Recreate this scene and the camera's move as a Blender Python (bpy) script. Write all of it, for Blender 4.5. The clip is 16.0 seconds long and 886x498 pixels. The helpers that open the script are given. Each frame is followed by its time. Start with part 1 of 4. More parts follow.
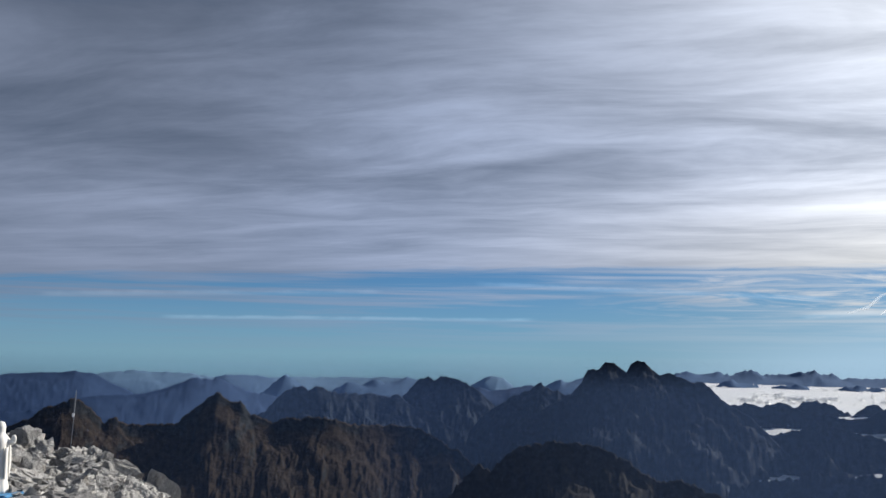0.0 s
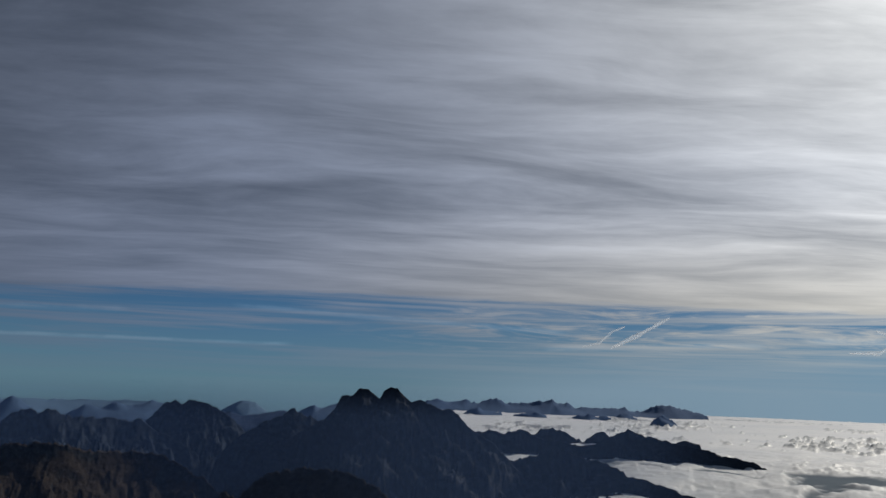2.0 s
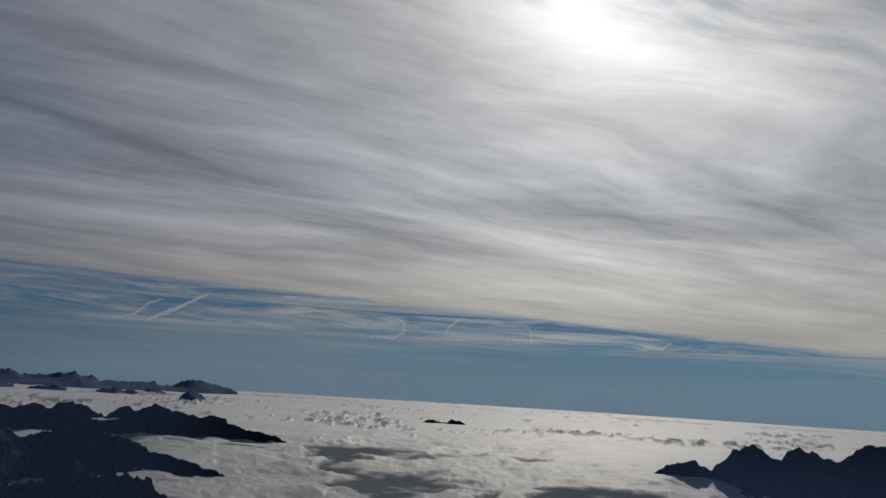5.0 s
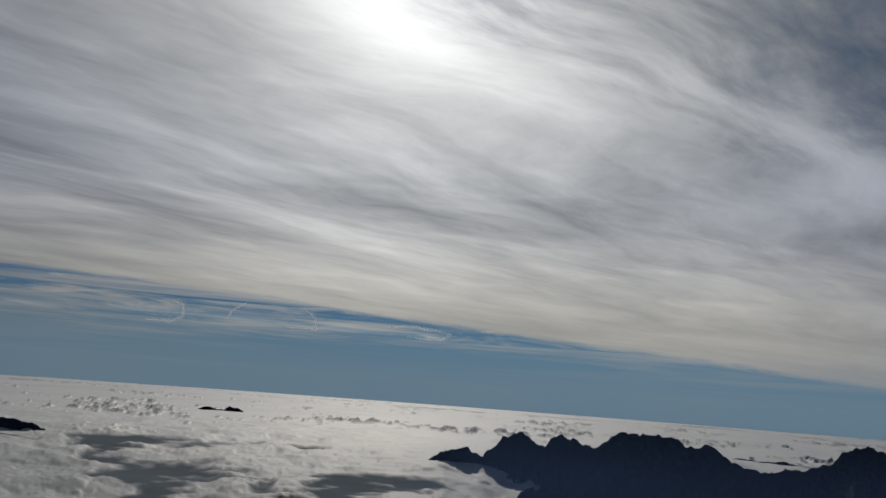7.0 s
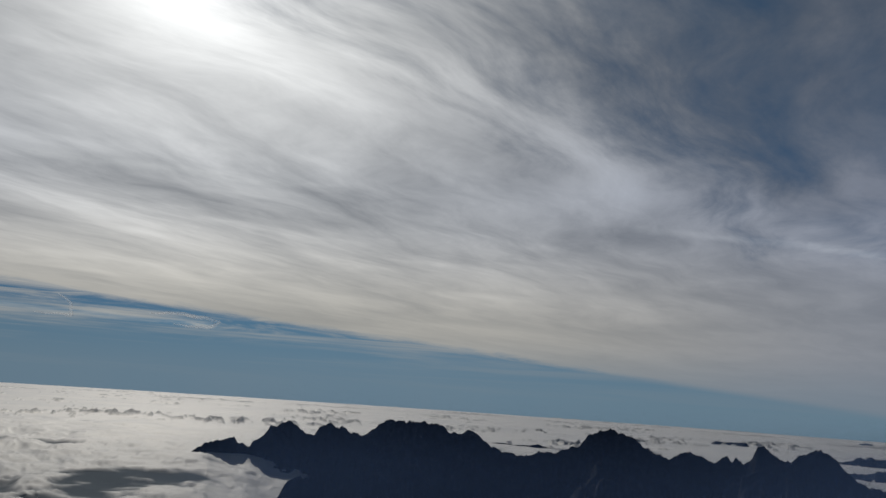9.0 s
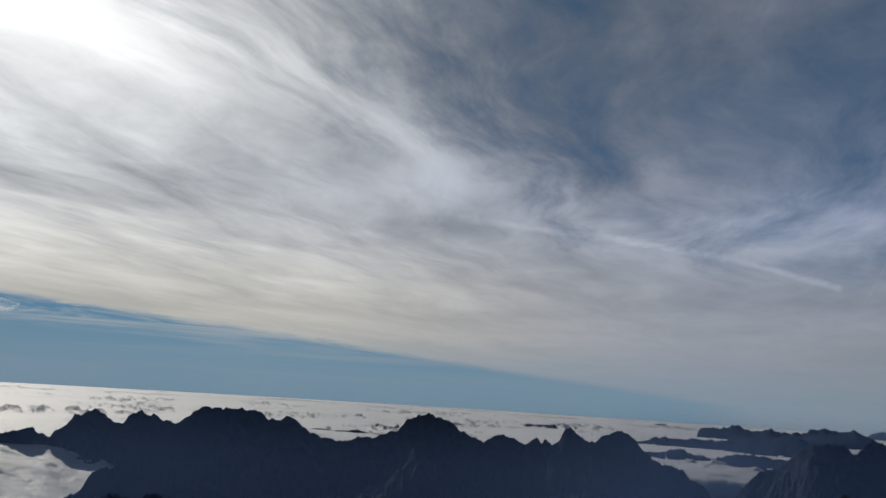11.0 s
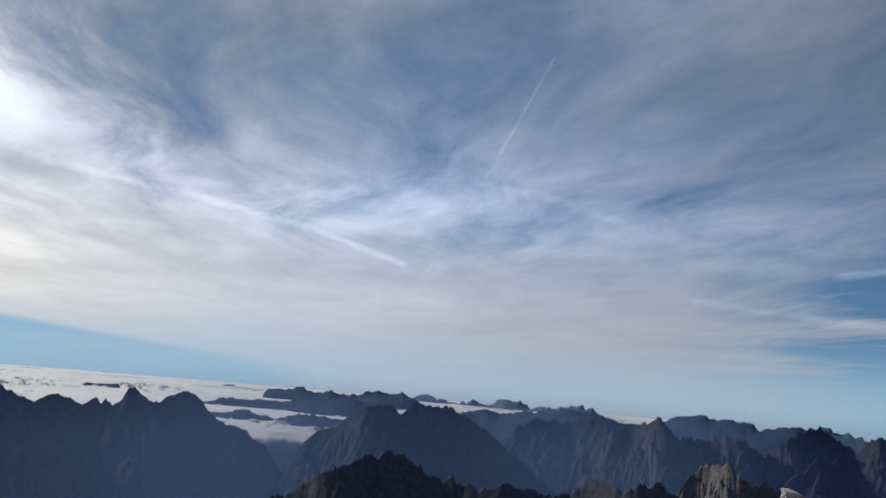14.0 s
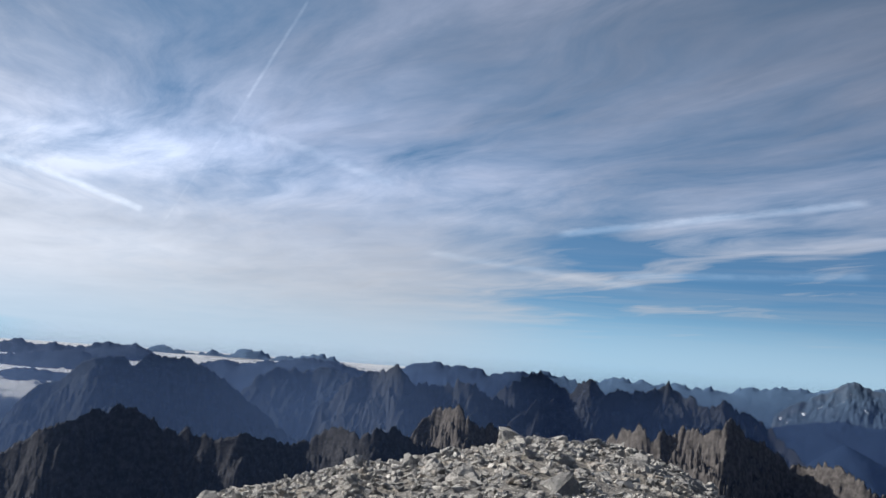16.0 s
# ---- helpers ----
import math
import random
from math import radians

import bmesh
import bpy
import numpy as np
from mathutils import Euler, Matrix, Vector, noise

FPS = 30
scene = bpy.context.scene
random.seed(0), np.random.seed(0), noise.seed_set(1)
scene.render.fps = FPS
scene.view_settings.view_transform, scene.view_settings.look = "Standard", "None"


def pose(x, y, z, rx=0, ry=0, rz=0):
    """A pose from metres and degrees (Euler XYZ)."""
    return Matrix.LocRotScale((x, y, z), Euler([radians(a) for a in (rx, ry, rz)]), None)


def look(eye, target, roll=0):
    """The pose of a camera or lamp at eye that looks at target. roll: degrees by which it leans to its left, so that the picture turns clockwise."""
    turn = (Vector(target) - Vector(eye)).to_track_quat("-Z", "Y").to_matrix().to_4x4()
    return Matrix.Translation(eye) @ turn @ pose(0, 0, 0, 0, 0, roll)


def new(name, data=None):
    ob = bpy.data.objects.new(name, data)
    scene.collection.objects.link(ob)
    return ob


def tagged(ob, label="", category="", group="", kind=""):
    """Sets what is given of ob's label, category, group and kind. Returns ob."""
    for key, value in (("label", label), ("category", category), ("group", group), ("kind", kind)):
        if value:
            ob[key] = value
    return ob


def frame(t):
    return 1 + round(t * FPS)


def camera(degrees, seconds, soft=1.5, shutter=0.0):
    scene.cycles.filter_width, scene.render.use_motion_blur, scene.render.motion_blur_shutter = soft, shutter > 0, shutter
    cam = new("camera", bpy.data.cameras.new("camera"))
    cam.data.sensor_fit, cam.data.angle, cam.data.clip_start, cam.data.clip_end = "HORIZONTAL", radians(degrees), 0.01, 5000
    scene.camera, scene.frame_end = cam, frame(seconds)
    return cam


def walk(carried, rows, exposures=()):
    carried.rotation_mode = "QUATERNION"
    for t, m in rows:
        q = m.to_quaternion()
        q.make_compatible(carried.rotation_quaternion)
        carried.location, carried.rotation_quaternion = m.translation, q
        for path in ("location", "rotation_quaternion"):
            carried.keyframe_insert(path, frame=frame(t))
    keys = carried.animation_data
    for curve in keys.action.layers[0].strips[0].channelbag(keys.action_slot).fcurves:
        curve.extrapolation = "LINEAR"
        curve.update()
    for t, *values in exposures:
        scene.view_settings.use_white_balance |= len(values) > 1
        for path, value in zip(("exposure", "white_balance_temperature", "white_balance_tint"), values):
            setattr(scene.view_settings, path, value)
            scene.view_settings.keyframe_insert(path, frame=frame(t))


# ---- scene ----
# seconds and stops: the phone darkens its picture towards the sun
EXPO = [(0.0, 0.3), (1.5, -0.4), (2.0, -0.7), (3.0, -1.08), (3.5, -1.3), (5.0, -1.46), (8.0, -1.46), (9.5, -1.32), (12.5, -0.58), (14.5, 0.05), (16.0, 0.28)]
cam = camera(53.79, 16.0)
# seconds, tilt, roll and turn in degrees; the phone is held at arm's length and swings round the body
PATH = [
    (0.0, 96.97, -0.89, 0.02),
    (0.5, 97.81, -1.16, -4.10),
    (1.0, 98.38, -1.32, -8.44),
    (1.5, 98.73, -1.54, -12.28),
    (2.0, 99.00, -2.01, -15.79),
    (2.5, 98.98, -2.69, -20.19),
    (3.0, 98.88, -2.87, -27.16),
    (3.5, 98.84, -3.34, -32.58),
    (4.0, 98.74, -3.66, -37.13),
    (4.5, 98.72, -3.53, -41.35),
    (5.0, 98.83, -3.45, -45.48),
    (7.5, 99.00, -4.31, -63.09),
    (8.0, 98.99, -4.28, -66.88),
    (8.5, 98.99, -4.17, -70.92),
    (9.0, 99.30, -3.84, -74.42),
    (9.5, 99.55, -3.98, -78.28),
    (12.0, 98.39, -3.01, -92.95),
    (12.5, 98.17, -3.12, -98.16),
    (13.0, 98.29, -3.76, -102.75),
    (13.5, 98.53, -4.41, -107.78),
    (14.0, 98.64, -4.85, -113.43),
    (14.5, 98.37, -4.84, -118.40),
    (15.0, 97.72, -4.63, -122.26),
    (15.5, 97.10, -4.20, -125.87),
    (16.0, 96.69, -4.32, -130.12),
]
ARM = 0.45
walk(cam, [(t, pose(-ARM * math.sin(radians(rz)), ARM * math.cos(radians(rz)), 0, rx, ry, rz)) for t, rx, ry, rz in PATH],
     EXPO)

# ---- world, sun ----
SUN_AZ, SUN_EL = 57.5, 30.5


def polar(az, r, z=0.0):
    return Vector((r * math.sin(radians(az)), r * math.cos(radians(az)), z))


class Nodes:
    """Short way to write node trees."""

    def __init__(self, tree, fresh=True):
        self.tree = tree
        if fresh:
            tree.nodes.clear()

    def add(self, kind, **kw):
        n = self.tree.nodes.new(kind)
        for k, v in kw.items():
            if k in n.inputs.keys():
                self.put(n.inputs[k], v)
        return n

    def put(self, socket, v):
        if isinstance(v, bpy.types.NodeSocket):
            self.tree.links.new(v, socket)
        elif v is not None:
            socket.default_value = v

    def math(self, op, a, b=None, c=None, clamp=False):
        n = self.tree.nodes.new("ShaderNodeMath")
        n.operation, n.use_clamp = op, clamp
        for s, v in zip(n.inputs, (a, b, c)):
            self.put(s, v)
        return n.outputs[0]

    def vec(self, op, a, b=None):
        n = self.tree.nodes.new("ShaderNodeVectorMath")
        n.operation = op
        self.put(n.inputs[0], a)
        if b is not None:
            self.put(n.inputs[1], b)
        return n.outputs["Value"] if op in ("DOT_PRODUCT", "LENGTH") else n.outputs["Vector"]

    def step(self, x, lo, hi, to0=0.0, to1=1.0):
        n = self.tree.nodes.new("ShaderNodeMapRange")
        n.interpolation_type = "SMOOTHSTEP"
        for k, v in (("Value", x), ("From Min", lo), ("From Max", hi), ("To Min", to0), ("To Max", to1)):
            self.put(n.inputs[k], v)
        return n.outputs["Result"]

    def mix(self, f, a, b, mode="MIX"):
        n = self.tree.nodes.new("ShaderNodeMix")
        n.data_type, n.blend_type = "RGBA", mode
        n.clamp_factor = True
        self.put(n.inputs[0], f)
        for s, v in ((n.inputs[6], a), (n.inputs[7], b)):
            self.put(s, (*v, 1.0) if isinstance(v, tuple) else v)
        return n.outputs[2]

    def noise(self, v, scale, detail=4.0, rough=0.55, warp=0.0):
        n = self.tree.nodes.new("ShaderNodeTexNoise")
        self.put(n.inputs["Vector"], v)
        n.inputs["Scale"].default_value, n.inputs["Detail"].default_value = scale, detail
        n.inputs["Roughness"].default_value, n.inputs["Distortion"].default_value = rough, warp
        return n.outputs["Fac"]

    def xyz(self, x, y, z):
        n = self.tree.nodes.new("ShaderNodeCombineXYZ")
        for s, v in zip(n.inputs, (x, y, z)):
            self.put(s, v)
        return n.outputs[0]


def make_world():
    """A clear blue sky under a high sheet of streaked cirrostratus; its far edge is a straight line across the north-east."""
    world = bpy.data.worlds.new("world")
    scene.world = world
    world.use_nodes = True
    k = Nodes(world.node_tree)
    sky = k.tree.nodes.new("ShaderNodeTexSky")
    sky.sky_type, sky.sun_disc = "NISHITA", False
    sky.sun_elevation, sky.sun_rotation = radians(SUN_EL), radians(SUN_AZ)
    sky.altitude, sky.air_density, sky.dust_density, sky.ozone_density = 3000, 0.8, 0.0, 6.0
    ray = k.tree.nodes.new("ShaderNodeTexCoord").outputs["Generated"]
    d = k.vec("NORMALIZE", ray)
    sep = k.add("ShaderNodeSeparateXYZ", Vector=d)
    up = k.math("MAXIMUM", sep.outputs[2], 0.0)
    # plan of the cloud sheet, a height of one above the eye: u runs along its streaks, v across them
    along, across = polar(104, 1), polar(14, 1)
    da, dc = k.vec("DOT_PRODUCT", d, tuple(along)), k.vec("DOT_PRODUCT", d, tuple(across))
    low = k.math("ADD", up, 0.035)
    u, v = k.math("DIVIDE", da, low), k.math("DIVIDE", dc, low)
    toward = k.vec("DOT_PRODUCT", d, tuple(polar(SUN_AZ, math.cos(radians(SUN_EL)), math.sin(radians(SUN_EL)))))
    angle = k.math("ARCCOSINE", k.math("MINIMUM", toward, 0.99999))

    def plan(su, sv, z, **kw):
        return k.noise(k.xyz(k.math("MULTIPLY", u, su), k.math("MULTIPLY", vv, sv), z), 1.0, **kw)

    trail = None
    vv = v
    wob = plan(0.35, 0.5, 3.0, detail=3.0)
    vv = k.math("ADD", v, k.math("MULTIPLY", k.math("SUBTRACT", wob, 0.5), 1.2))
    broad = plan(0.34, 0.58, 0.0, detail=3.0, rough=0.5, warp=0.25)
    mid = plan(0.75, 2.1, 5.0, detail=5.0, rough=0.58, warp=0.5)
    fine = plan(2.0, 5.5, 9.0, detail=6.0, rough=0.65, warp=0.6)
    tuft = plan(0.75, 1.7, 12.0, detail=7.0, rough=0.62, warp=0.3)

    def centred(x, gain):
        return k.math("MULTIPLY", k.math("SUBTRACT", x, 0.5), gain)

    tex = k.math("ADD", k.math("ADD", centred(broad, 1.7), centred(tuft, 1.0)), k.math("ADD", centred(mid, 0.8), centred(fine, 0.34)))
    tex = k.math("MULTIPLY", tex, k.step(up, 0.02, 0.2, 0.14, 1.05))
    # short of the straight far edge the sheet is closed; to the south it thins out into tufts and veils
    rim = k.math("ADD", k.math("SUBTRACT", up, k.math("MULTIPLY", dc, 0.1)), k.math("MULTIPLY", k.math("ADD", centred(mid, -0.012), centred(fine, -0.010)), k.step(up, 0.015, 0.05)))
    sheet = k.step(rim, -0.006, 0.005)
    south = k.step(k.math("ADD", k.math("ADD", k.math("MULTIPLY", v, 0.967), k.math("MULTIPLY", k.math("ABSOLUTE", u), 0.255)), k.math("ADD", centred(mid, 0.7), centred(tuft, 1.6))), 2.0, 1.15)
    high = k.step(up, 0.10, 0.20)
    thin = k.math("MULTIPLY", south, k.math("ADD", 0.12, k.math("MULTIPLY", high, 0.88)))
    gap = k.math("MULTIPLY", k.step(k.vec("DOT_PRODUCT", d, tuple(polar(166, 1))), 0.76, 0.96), k.step(up, 0.185, 0.12))
    gap = k.math("MULTIPLY", gap, k.step(k.math("MULTIPLY", k.math("ADD", centred(mid, 1.2), centred(broad, 2.4)), k.step(up, 0.01, 0.07)), 0.7, -0.5))
    cover = k.math("SUBTRACT", 0.95, k.math("MULTIPLY", thin, 0.36))
    cover = k.math("ADD", cover, k.math("MULTIPLY", tex, k.math("ADD", 0.25, k.math("MULTIPLY", thin, 0.35))))
    cover = k.math("ADD", cover, k.math("MULTIPLY", centred(tuft, 1.7), thin))
    cover = k.math("SUBTRACT", cover, k.math("MULTIPLY", gap, 1.8), clamp=True)
    # thin streaks of cirrus in the clear band
    bands = k.noise(k.xyz(k.math("MULTIPLY", da, 2.2), k.math("MULTIPLY", dc, 2.2), k.math("MULTIPLY", up, 75.0)), 1.0, 5, 0.6, 0.4)
    wisp = k.math("MULTIPLY", k.step(bands, 0.40, 0.64), k.math("MULTIPLY", k.step(up, 0.012, 0.06, 0.15, 0.7), k.step(up, 0.15, 0.09)))
    clear = k.math("MULTIPLY", k.step(k.vec("DOT_PRODUCT", d, tuple(polar(160, 1))), 0.70, 0.93), k.step(up, 0.17, 0.12))
    wisp = k.math("MULTIPLY", wisp, k.math("SUBTRACT", 1.0, k.math("MULTIPLY", clear, 0.75)))
    # torn rags of cloud under the edge of the sheet
    rags = k.noise(k.xyz(k.math("MULTIPLY", da, 7.0), k.math("MULTIPLY", dc, 7.0), k.math("MULTIPLY", up, 70.0)), 1.0, 7, 0.62, 0.9)
    under = k.math("MULTIPLY", k.step(up, 0.034, 0.058), k.step(k.vec("DOT_PRODUCT", d, tuple(polar(44, 1))), 0.78, 0.93))
    wisp = k.math("MAXIMUM", wisp, k.math("MULTIPLY", k.step(rags, 0.42, 0.68, 0.0, 0.85), under))
    haze = k.math("ADD", k.step(up, 0.1, 0.0, 0.2, 0.62), k.math("MULTIPLY", k.step(up, 0.15, 0.05, 0.0, 0.25), k.step(k.vec("DOT_PRODUCT", d, tuple(polar(45, 1))), 0.7, 0.95)), clamp=True)
    alpha = k.math("MAXIMUM", k.math("MULTIPLY", cover, sheet), wisp)
    # contrails: straight lines between two bearings and heights, ragged along their length
    rag = k.noise(k.xyz(da, dc, k.math("MULTIPLY", up, 3.0)), 26.0, 4, 0.6)
    for (a0, e0), (a1, e1), width, weight in TRAILS:
        p0, p1 = polar(a0, math.cos(radians(e0)), math.sin(radians(e0))), polar(a1, math.cos(radians(e1)), math.sin(radians(e1)))
        n = p0.cross(p1).normalized()
        on, fro = (p1 - p0).normalized(), (p0 + p1) / 2
        half = (p1 - p0).length / 2
        off = k.math("ABSOLUTE", k.math("ADD", k.vec("DOT_PRODUCT", d, tuple(n)), k.math("MULTIPLY", k.math("SUBTRACT", rag, 0.5), width * 0.9)))
        run = k.math("ABSOLUTE", k.math("SUBTRACT", k.vec("DOT_PRODUCT", d, tuple(on)), float(on.dot(fro))))
        near = k.math("MULTIPLY", k.step(off, width, width * 0.1), k.step(run, half * 1.02, half * 0.9))
        near = k.math("MULTIPLY", near, k.step(k.vec("DOT_PRODUCT", d, tuple(fro)), 0.0, 0.3))
        near = k.math("MULTIPLY", near, k.math("MULTIPLY", weight, k.step(rag, 0.25, 0.65, 0.35, 1.0)))
        trail = near if trail is None else k.math("MAXIMUM", trail, near)
    glow = k.math("POWER", 2.718, k.math("MULTIPLY", angle, -13.0))
    wide = k.math("POWER", 2.718, k.math("MULTIPLY", angle, -3.0))
    lum = k.math("ADD", k.math("MULTIPLY", glow, 4.2), k.math("ADD", 0.125, k.math("MULTIPLY", wide, 2.65)))
    lum = k.math("MULTIPLY", lum, k.math("ADD", 1.0, k.math("MULTIPLY", tex, 0.85)))
    lum = k.math("MULTIPLY", lum, k.step(up, 0.42, 0.08, 0.92, 1.42))
    lum = k.math("ADD", lum, k.math("MULTIPLY", k.step(k.vec("DOT_PRODUCT", d, tuple(polar(150, 1))), 0.1, 0.85), k.step(k.math("ADD", up, centred(tuft, 0.4)), 0.40, 0.04, 0.0, 0.2)))
    aft = k.step(k.vec("DOT_PRODUCT", d, tuple(polar(150, 1))), 0.5, 0.82)
    lum = k.math("MULTIPLY", lum, k.math("SUBTRACT", 1.0, k.math("MULTIPLY", thin, k.math("SUBTRACT", 0.25, k.math("MULTIPLY", aft, 0.55)))))
    lum = k.math("MULTIPLY", lum, k.math("ADD", 1.0, k.math("MULTIPLY", k.step(k.vec("DOT_PRODUCT", d, tuple(polar(92, math.cos(0.12), math.sin(0.12)))), 0.88, 0.985, 0.0, 0.1), k.step(up, 0.25, 0.13))))
    # the sheet is thinner to the north, high up
    lum = k.math("MULTIPLY", lum, k.math("SUBTRACT", 1.0, k.math("MULTIPLY", k.math("MULTIPLY", k.step(k.vec("DOT_PRODUCT", d, tuple(polar(4, math.cos(0.33), math.sin(0.33)))), 0.84, 0.97), k.step(up, 0.13, 0.24)), k.step(k.math("ADD", k.math("MULTIPLY", broad, 0.6), k.math("MULTIPLY", tuft, 0.4)), 0.62, 0.4, 0.0, 0.2))))
    tint = k.mix(k.step(angle, 0.15, 1.1), (0.985, 1.0, 1.0), (0.73, 0.885, 1.25))
    tint = k.mix(k.math("MULTIPLY", k.step(angle, 1.15, 0.5), k.step(up, 0.24, 0.06, 0.0, 0.85)), tint, (1.0, 0.955, 0.84))
    tint = k.mix(k.math("MULTIPLY", aft, k.step(up, 0.24, 0.05, 0.0, 0.8)), tint, (0.9, 0.95, 1.02))
    cloud = k.vec("SCALE", tint)
    k.put(cloud.node.inputs["Scale"], lum)
    blue = k.mix(1.0, sky.outputs[0], (SKY * 0.56, SKY * 0.98, SKY * 1.15), "MULTIPLY")
    low_air = k.mix(k.step(k.vec("DOT_PRODUCT", d, tuple(polar(98, 1))), 0.1, 1.0), (0.17, 0.285, 0.375), (0.29, 0.55, 0.78))
    blue = k.mix(haze, blue, low_air)
    col = k.mix(alpha, blue, cloud)
    pale = k.vec("ADD", k.vec("MULTIPLY", col, (1.25, 1.25, 1.22)), (0.11, 0.11, 0.11))
    col = k.mix(trail, col, pale)
    # pale air low over the southern ranges
    col = k.mix(k.math("MULTIPLY", k.step(u, -2.0, 6.0), k.step(up, 0.07, 0.0, 0.0, 0.62)), col, (0.37, 0.52, 0.66))
    bg = k.add("ShaderNodeBackground", Color=col, Strength=1.0)
    out = k.tree.nodes.new("ShaderNodeOutputWorld")
    k.tree.links.new(bg.outputs[0], out.inputs[0])


SKY = 0.046
# aircraft trails: two ends as bearing and height, half width, weight
TRAILS = (((-18.0, 2.15), (6.0, 2.4), 0.0032, 0.45), ((2.0, 4.7), (24.0, 3.7), 0.0045, 0.4), ((-25.0, 3.3), (-4.0, 4.1), 0.0045, 0.3), ((22.0, 2.7), (36.0, 3.2), 0.005, 0.35), ((38.0, 3.5), (60.0, 3.1), 0.0055, 0.4),
          ((111.6, 6.6), (116.2, 15.4), 0.0022, 0.14), ((115.9, 14.9), (119.3, 21.6), 0.0028, 0.45),
          ((86.0, 11.2), (97.0, 10.2), 0.0065, 0.4), ((96.5, 10.25), (104.6, 9.0), 0.0065, 0.6), ((104.0, 9.1), (110.4, 7.3), 0.0055, 0.65),
          ((114.0, 13.2), (121.0, 12.2), 0.0060, 0.3), ((118.0, 12.8), (126.0, 10.6), 0.0075, 0.3), ((137.0, 8.1), (156.0, 10.6), 0.0062, 0.75), ((141.0, 5.6), (156.0, 6.2), 0.0060, 0.45),
          ((128.5, 6.4), (143.0, 4.9), 0.006, 0.3), ((40.0, 12.0), (66.0, 12.6), 0.0070, 0.3))
make_world()
sun = new("sun", bpy.data.lights.new("sun", "SUN"))
sun.data.energy, sun.data.angle, sun.data.color = 5.0, radians(0.6), (1.0, 0.95, 0.87)
sun.matrix_world = look((0, 0, 0), -polar(SUN_AZ, math.cos(radians(SUN_EL)), math.sin(radians(SUN_EL))))


# ---- materials ----
def surface(name, build, rough=0.9, bump=0.4, bump_dist=0.05, spec=0.2):
    """A material: build(k, p) gives the colour and a height from the place p in metres."""
    m = bpy.data.materials.new(name)
    m.use_nodes = True
    k = Nodes(m.node_tree)
    p = k.tree.nodes.new("ShaderNodeTexCoord").outputs["Object"]
    col, height = build(k, p)
    b = k.add("ShaderNodeBump", Strength=bump, Distance=bump_dist, Height=height)
    s = k.add("ShaderNodeBsdfPrincipled", Roughness=rough, Normal=b.outputs[0])
    k.put(s.inputs["Base Color"], (*col, 1.0) if isinstance(col, tuple) else col)
    s.inputs["Specular IOR Level"].default_value = spec
    out = k.tree.nodes.new("ShaderNodeOutputMaterial")
    k.tree.links.new(s.outputs[0], out.inputs[0])
    return m


def mountain_mat(name, rock, grass, size, lean=0.55, snow=0.0, relief=0.5, spread=0.35):
    """Bare rock on steep faces and turf or scree on gentler ones; size: metres of the larger blotches."""

    def build(k, p):
        big = k.noise(p, 1.0 / size, 5, 0.6)
        small = k.noise(p, 9.0 / size, 6, 0.65)
        nz = k.add("ShaderNodeSeparateXYZ", Vector=k.tree.nodes.new("ShaderNodeNewGeometry").outputs["Normal"]).outputs[2]
        flat = k.step(k.math("ADD", nz, k.math("MULTIPLY", k.math("SUBTRACT", big, 0.5), 0.9)), lean - 0.12, lean + 0.12)
        r = k.mix(k.step(small, 0.35, 0.7), tuple(c * (1 - spread) for c in rock), tuple(c * (1 + spread) for c in rock))
        g = k.mix(k.step(small, 0.35, 0.68), tuple(c * (1 - spread * 0.8) for c in grass), tuple(c * (1 + spread * 0.8) for c in grass))
        col = k.mix(flat, r, g)
        if snow:
            patch = k.step(k.noise(p, 3.0 / size, 4, 0.6), snow, snow + 0.03)
            col = k.mix(patch, col, (0.8, 0.83, 0.88))
        return col, k.math("ADD", small, k.math("MULTIPLY", big, 0.5))

    return surface(name, build, 0.95, relief, size * 0.05, 0.1)


M_BROWN = mountain_mat("brown_alpine_slope", (0.018, 0.020, 0.021), (0.024, 0.0175, 0.0125), 45, relief=0.8, spread=0.5)
M_HUMP = mountain_mat("dark_turf_and_rock", (0.022, 0.022, 0.023), (0.021, 0.019, 0.017), 30, snow=0.73)
# dark rock with a blue tint of aerial haze put into its colour
M_MID = mountain_mat("haze_tinted_dark_rock", (0.024, 0.033, 0.047), (0.018, 0.027, 0.041), 60, relief=0.6, spread=0.42)
# nearly black: the shade of backlit slopes is put into the colour
M_SHADE = mountain_mat("backlit_dark_rock", (0.018, 0.024, 0.034), (0.014, 0.02, 0.03), 60, relief=0.5, spread=0.35)
# aerial haze put into the next four base colours, paler with distance
M_BLUE = mountain_mat("haze_tinted_wooded_slopes", (0.024, 0.047, 0.098), (0.022, 0.043, 0.092), 160, relief=0.08, spread=0.08)
M_FAR = mountain_mat("haze_tinted_limestone", (0.07, 0.12, 0.2), (0.066, 0.115, 0.195), 260, relief=0.08, spread=0.08)
M_FAINT = mountain_mat("faint_haze_tinted_limestone", (0.115, 0.19, 0.28), (0.11, 0.185, 0.275), 300, relief=0.08, spread=0.08)
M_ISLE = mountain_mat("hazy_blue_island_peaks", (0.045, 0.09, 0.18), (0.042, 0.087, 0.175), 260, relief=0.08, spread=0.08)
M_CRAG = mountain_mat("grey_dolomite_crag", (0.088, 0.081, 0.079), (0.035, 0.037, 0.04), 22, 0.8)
# the far dolomite's blue is aerial haze put into the base colour
M_CRAGFAR = mountain_mat("haze_tinted_dolomite", (0.036, 0.041, 0.05), (0.016, 0.023, 0.034), 60, 0.75)
